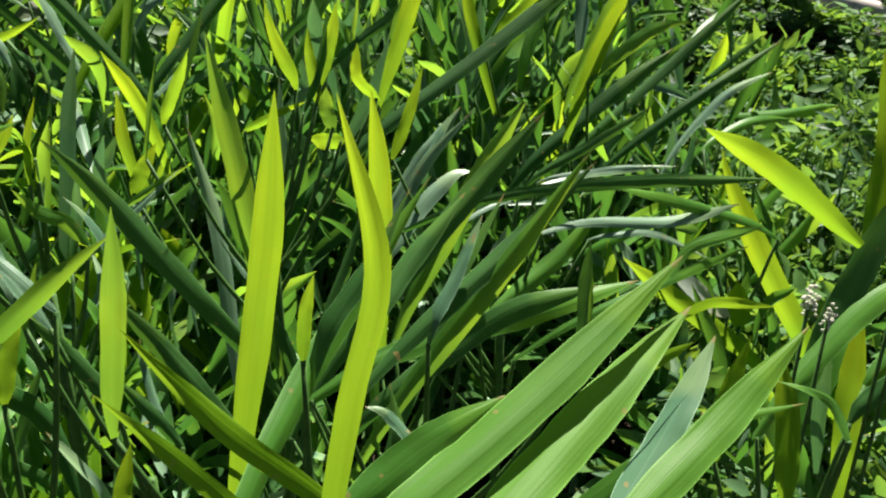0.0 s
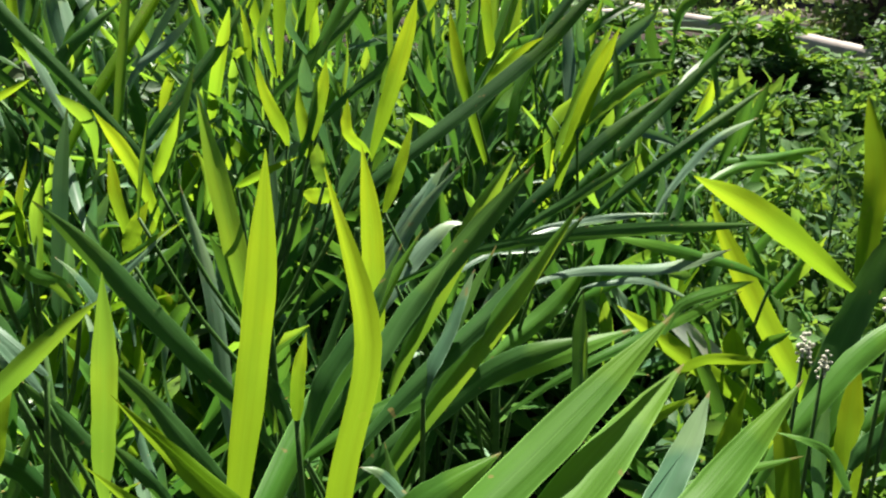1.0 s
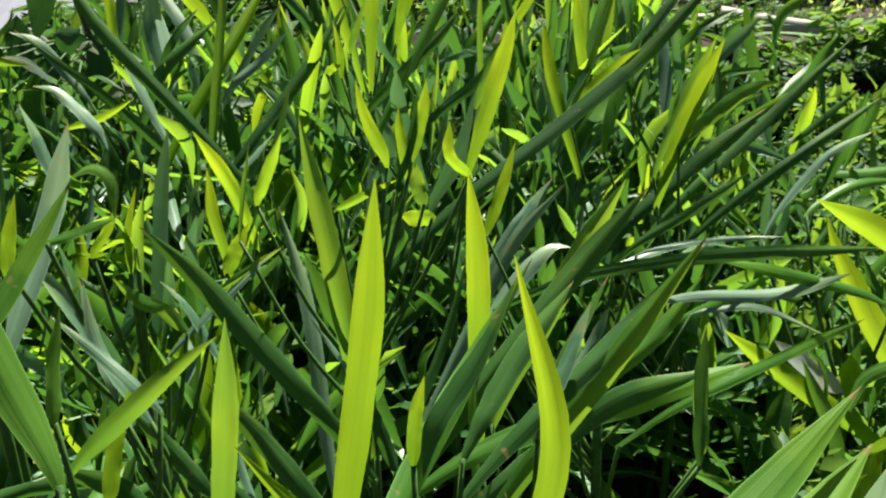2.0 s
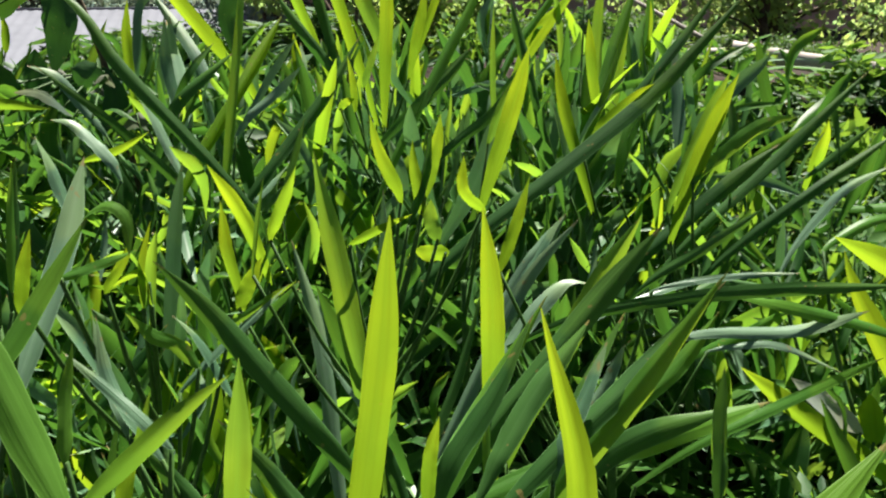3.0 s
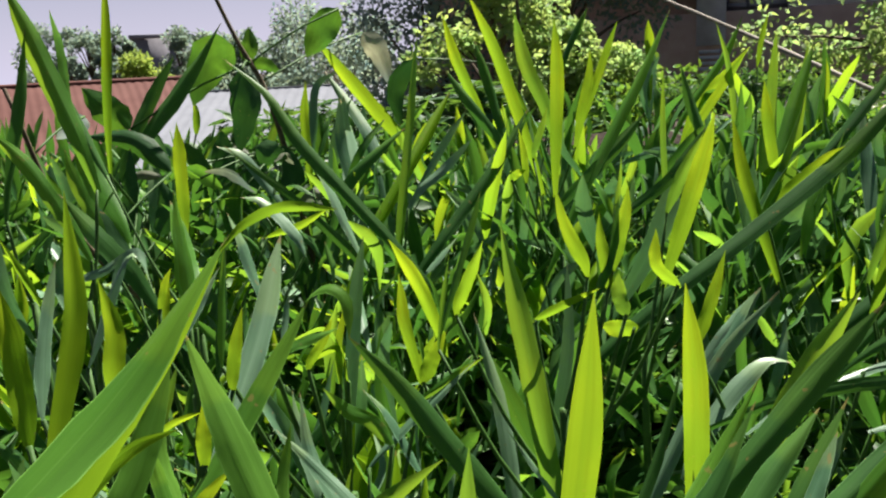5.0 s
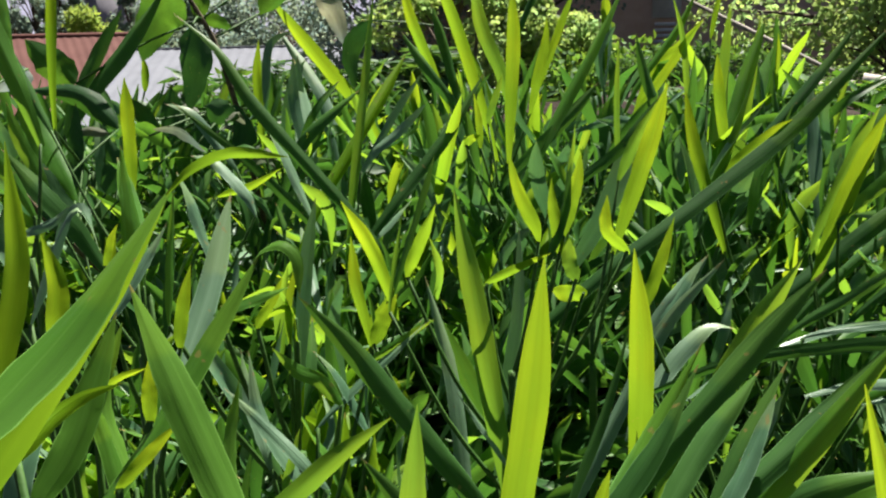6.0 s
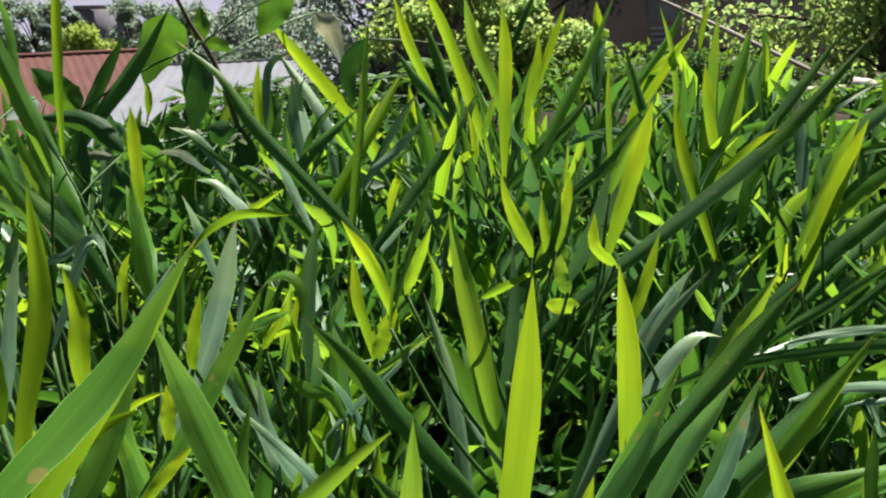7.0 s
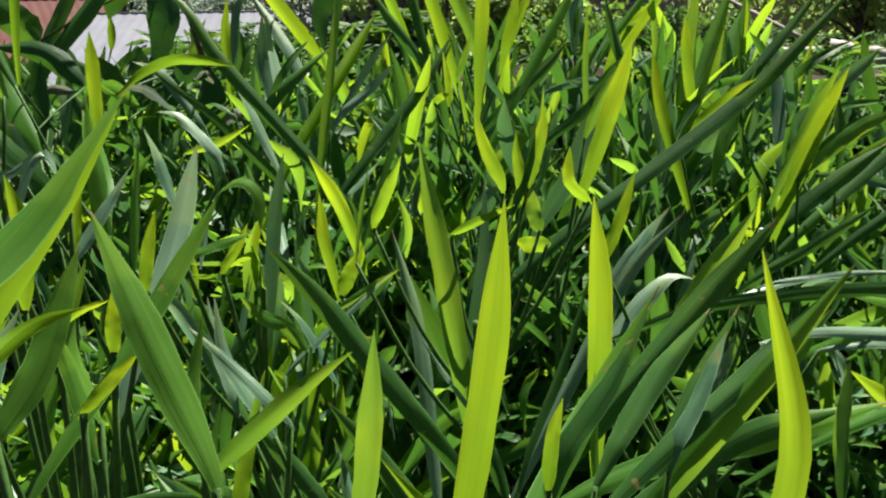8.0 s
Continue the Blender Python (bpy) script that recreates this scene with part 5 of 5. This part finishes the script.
# ---- cream flower heads among the weeds ----
def flower_head(x, y, z, size, seed):
    rng = random.Random(seed)
    e = tagged(new("flower_head"), "small cream flower head on a thin stem", "flower")
    e.location = (x, y, level(x, y))
    h = z - level(x, y)
    bm = bmesh.new()
    tube(bm, spline([(0.02, 0.03, 0), (0.01, 0.015, h * 0.5), (0, 0, h - size * 0.5)], 8), 0.0016, 5)
    part("stem", bm, STEM, e)
    bm = bmesh.new()
    for _ in range(34):
        d = Vector((rng.gauss(0, 1), rng.gauss(0, 1), rng.gauss(0, 0.8))).normalized()
        bmesh.ops.create_icosphere(bm, subdivisions=1, radius=size * rng.uniform(0.11, 0.2), matrix=Matrix.Translation(Vector((0, 0, h)) + Vector((d.x * 0.7, d.y * 0.7, d.z * 1.6 - 0.4)) * size * rng.uniform(0.3, 1.0)))
    part("bloom", bm, CREAM, e, "cream bloom")


flower_head(0.275, 0.576, 1.0, 0.010, 1)
flower_head(0.288, 0.570, 0.992, 0.008, 2)
flower_head(0.341, 0.59, 1.034, 0.012, 3)
flower_head(0.347, 0.585, 1.018, 0.009, 4)


# ---- logs and the bamboo ----
def log(points, radius, material, name, label, category, seed=0, knots=0):
    rng = random.Random(seed)
    path = spline(points, 22)
    radii = [radius * (1 + 0.10 * noise.noise((i * 0.5, seed, 0)) - 0.15 * i / 22) for i in range(23)]
    if knots:
        for i in range(0, 23, 3):
            radii[i] *= 1.14
    bm = bmesh.new()
    tube(bm, path, radii, 10)
    return tagged(part(name, bm, material), label, category)


log([(0.0, 3.0, 1.06), (0.25, 2.97, 1.065), (0.50, 2.95, 1.075)], 0.022, POLE, "log", "pale weathered log lying on the bank", "log", 1)
log([(0.52, 2.96, 1.085), (0.68, 2.93, 1.06), (0.93, 2.88, 1.03)], 0.032, POLE, "log", "pale weathered log lying on the bank", "log", 2)
log([(0.95, 2.87, 1.022), (1.2, 2.81, 0.972), (1.5, 2.71, 0.925), (1.8, 2.61, 0.90)], 0.042, POLE, "log", "thick pale log lying on the bank", "log", 3)
log([(0.45, 2.88, 1.11), (0.117, 3.4, 1.295), (-0.305, 4.2, 1.523), (-0.80, 5.1, 1.78)], 0.0075, BAMBOO, "bamboo_pole", "thin dry bamboo pole leaning over the bank", "pole", 4, 1)


# ---- houses ----
def turned(parent_name, label, category, at, rz):
    e = tagged(new(parent_name), label, category)
    e.matrix_world = pose(*at, 0, 0, rz)
    return e


def corrugated(width, run, drop, pitch=0.13, depth=0.009):
    """A sheet roof in its own axes: the ridge along x at y = 0, falling towards -y."""
    n = int(width / pitch * 6)
    bm = bmesh.new()
    rows = []
    for k in range(5):
        f = k / 4
        rows.append([bm.verts.new((-width / 2 + width * i / n, -run * f, -drop * f + depth * math.sin(2 * math.pi * i / 6) + 0.006 * (k % 2))) for i in range(n + 1)])
    low = [[bm.verts.new(v.co - Vector((0, 0, 0.006))) for v in r] for r in rows]
    for a, b in zip(rows, rows[1:]):
        for i in range(n):
            bm.faces.new((a[i], b[i], b[i + 1], a[i + 1]))
    for a, b in zip(low, low[1:]):
        for i in range(n):
            bm.faces.new((a[i], a[i + 1], b[i + 1], b[i]))
    return bm


def tin_house(name, label, at, rz, width, run, drop, roof_mat, wall_mat, roof_label, rib=0.005):
    e = turned(name, label, "house", at, rz)
    r = part("roof", corrugated(width, run, drop, depth=rib), roof_mat, e, roof_label)
    bm = bmesh.new()
    tube(bm, [Vector((-width / 2, 0, 0.01)), Vector((width / 2, 0, 0.01))], 0.035 if rib > 0.0045 else 0.012, 8)
    part("ridge_cap", bm, roof_mat, r)
    bm = bmesh.new()
    box(bm, (-width / 2 + 0.25, -run + 0.25, -drop - 3.2), (width / 2 - 0.25, run * 0.9, -drop - 0.1))
    part("wall", bm, wall_mat, e)
    b = corrugated(width, run, drop, depth=rib)
    for v in b.verts:
        v.co.y = -v.co.y
    part("back_roof", b, roof_mat, e)
    return e


tin_house("house", "low house with a faded red sheet-metal roof", (-10.6, 10.2, 1.27), 44, 6.6, 3.2, 1.75, REDTIN, GREYWALL, "faded red corrugated sheet roof")
tin_house("shed", "long shed with a pale sheet-metal roof", (-3.75, 10.6, 1.08), 16, 6.0, 2.4, 0.75, WHITETIN, GREYWALL, "pale corrugated sheet roof", 0.004)


def far_building():
    e = turned("far_building", "distant grey building with a flat roof", "building", (-50.5, 72.0, -2.0), 36)
    bm = bmesh.new()
    box(bm, (-2.2, 0, 0), (2.5, 5, 7.0))
    part("wall", bm, GREYWALL, e)
    bm = bmesh.new()
    box(bm, (-2.5, -0.5, 7.0), (2.8, 5.5, 7.35))
    # roof colour lifted to carry the haze of its distance
    part("roof", bm, plain("hazed_roof", (0.22, 0.22, 0.24), (0.3, 0.3, 0.32), 1), e)


far_building()


def brick_house():
    e = turned("house", "brown-walled house behind the garden", "house", (0, 9.6, 0.7), 0)
    bm = bmesh.new()
    box(bm, (-3.2, 0, 0), (3.2, 4.0, 0.95))
    part("plinth", bm, BRICK, e, "dark brown rough wall")
    bm = bmesh.new()
    box(bm, (-3.2, 0.1, 0.95), (-0.2, 4.0, 3.0))
    part("wall", bm, BRICK, e)
    bm = bmesh.new()
    box(bm, (0.62, 0.1, 0.95), (3.2, 4.0, 3.0))
    part("wall", bm, PLASTER, e)
    bm = bmesh.new()
    box(bm, (-0.22, 0.3, 0.95), (0.64, 4.0, 3.0))
    part("wall", bm, GREYWALL, e, "grey recessed wall")
    bm = bmesh.new()
    box(bm, (-0.27, -0.05, 0.62), (0.02, 0.12, 3.0))
    post = part("post", bm, PLASTER, e, "whitewashed post")
    g = new("grille")
    g.parent = e
    for k in range(6):
        bm = bmesh.new()
        box(bm, (-0.24, -0.06, 0.25 + 0.058 * k), (-0.03, -0.004, 0.285 + 0.058 * k))
        part("slat", bm, PLASTER, g)
    for a, b, mat in ((0.05, 0.21, CURTAIN), (0.24, 0.34, CURTAIN), (0.37, 0.58, PLASTER)):
        bm = bmesh.new()
        box(bm, (a, 0.2, 1.03), (b, 0.29, 2.2))
        w = part("window", bm, mat, e, "cream window panel" if mat is CURTAIN else "white window panel")
        bm = bmesh.new()
        box(bm, (a - 0.02, 0.17, 0.99), (b + 0.02, 0.28, 1.03))
        part("sill", bm, GREYWALL, w)
    bm = bmesh.new()
    box(bm, (-3.6, -0.5, 3.0), (3.6, 4.4, 3.12))
    part("roof", bm, GREYWALL, e)


brick_house()


# ---- trees and shrubs ----
def tree(name, label, at, height, crown, leaves, size, mat, seed, trunk=0.06, low=0.25):
    """A tapered trunk with limbs, and a crown of many small leaves in uneven clumps."""
    rng = random.Random(seed)
    e = tagged(new(name), label, "tree" if name == "tree" else "shrub")
    e.location = at
    bm = bmesh.new()
    top = Vector((rng.uniform(-0.1, 0.1) * crown[0], rng.uniform(-0.1, 0.1) * crown[1], height * 0.8))
    stalk = spline([(0, 0, 0), top * 0.5 + Vector((rng.uniform(-0.1, 0.1), 0, 0)), top], 8)
    tube(bm, stalk, [trunk * (1 - 0.09 * i) for i in range(9)], 7)
    clumps = []
    for k in range(26):
        a, f, r = rng.uniform(0, 6.28), rng.uniform(low, 1.0), rng.uniform(0.25, 1.0)
        w = math.sin(math.pi * min(1, 0.18 + 0.8 * (f - low) / (1 - low))) ** 0.6
        c = Vector((math.cos(a) * crown[0] * r * w, math.sin(a) * crown[1] * r * w, height * f))
        clumps.append((c, rng.uniform(0.6, 1.2)))
        s = stalk[min(7, max(1, int(f * 6)))]
        tube(bm, spline([s, s.lerp(c, 0.5) + Vector((0, 0, 0.05 * height)), c], 4), [trunk * 0.35 * (1 - 0.2 * i) for i in range(5)], 4)
    part("trunk", bm, TWIG, e)
    verts, faces = [], []
    cr = 0.30 * (crown[0] + crown[1]) / 2
    for _ in range(leaves):
        c, s = rng.choice(clumps)
        v = Vector((rng.gauss(0, 1), rng.gauss(0, 1), rng.gauss(0, 0.8)))
        v = v.normalized() * cr * s * rng.random() ** 0.4
        d = (v.normalized() + Vector((rng.uniform(-1, 1), rng.uniform(-1, 1), rng.uniform(-1, 0.5)))).normalized()
        small_leaf(verts, faces, c + v, d, size * rng.uniform(0.6, 1.2), rng)
    me = bpy.data.meshes.new("crown")
    me.from_pydata(verts, [], faces)
    me.uv_layers.new(name="UVMap")
    piece("crown", me, mat, e)
    return e


tree("shrub", "dense sunlit hedge shrub with small leaves", (1.22, 5.6, 0.9), 1.7, (1.2, 0.26), 6500, 0.05, HEDGE, 21, low=0.05)
tree("shrub", "leafy shrub beside the hedge", (2.6, 5.2, 0.9), 1.7, (0.9, 0.26), 4500, 0.06, HEDGE, 22, low=0.05)
# two low shrubs added to catch the sun on the hedge's near side
tree("shrub", "lower sunlit shrub in front of the hedge", (1.1, 4.95, 0.85), 0.75, (0.6, 0.22), 3000, 0.045, HEDGE, 51, 0.03, 0.05)
tree("shrub", "lower sunlit shrub in front of the hedge", (2.05, 4.75, 0.85), 0.75, (0.6, 0.22), 3000, 0.045, HEDGE, 52, 0.03, 0.05)
tree("tree", "leafy tree behind the ginger bed", (-1.6, 8.0, -0.2), 3.6, (1.3, 1.0), 8000, 0.065, TREE, 23, 0.08, 0.08)
tree("tree", "leafy tree behind the ginger bed", (-3.0, 9.0, -0.6), 3.4, (1.3, 1.0), 7000, 0.065, TREE, 24, 0.08, 0.08)
tree("shrub", "leafy shrub in front of the house", (-1.5, 6.2, 0.5), 1.45, (0.8, 0.5), 7000, 0.06, HEDGE, 31, low=0.05)
tree("shrub", "leafy shrub in front of the house", (-1.05, 6.5, 0.75), 0.72, (0.5, 0.4), 6500, 0.055, HEDGE, 32, 0.03, 0.05)
tree("shrub", "low leafy shrub in front of the house", (0.30, 6.2, 0.80), 0.2, (0.5, 0.4), 3000, 0.055, WEEDLIT, 33, 0.03, 0.05)
tree("shrub", "low leafy shrub at the end of the bed", (-0.25, 4.2, 0.7), 0.42, (0.45, 0.35), 3600, 0.05, WEEDLIT, 34, 0.02, 0.05)
tree("tree", "hazy roadside tree beyond the sheds", (-9.5, 22.0, -2.0), 4.9, (2.4, 2.0), 7000, 0.14, TREE, 25, 0.15)
tree("tree", "hazy roadside tree beyond the sheds", (-13.0, 26.0, -2.0), 5.0, (2.6, 2.0), 7000, 0.14, TREE, 26, 0.15)
tree("tree", "yellow-green round tree beyond the red roof", (-17.0, 23.0, -2.0), 3.7, (1.3, 1.2), 9000, 0.14, LIMETREE, 27, 0.15)
for x, y, top, wide in [(-37.2, 44.1, 4.29, 1.1), (-34.6, 42.7, 4.25, 1.3), (-31.9, 41.2, 3.91, 1.3), (-31.7, 42.2, 3.52, 0.8), (-26.9, 40.3, 3.68, 1.2), (-24.6, 38.7, 3.21, 1.3), (-24.7, 40.8, 3.10, 1.4), (-22.4, 39.2, 3.09, 1.4), (-20.0, 37.7, 3.11, 1.6), (-39.0, 43.8, 4.67, 1.6)]:
    tree("tree", "distant grey-green tree on the skyline", (x, y, -2.0), top + 2.0, (wide, wide), 3200, 0.2, TREE, int(40 - x * 7), 0.2, 0.4)
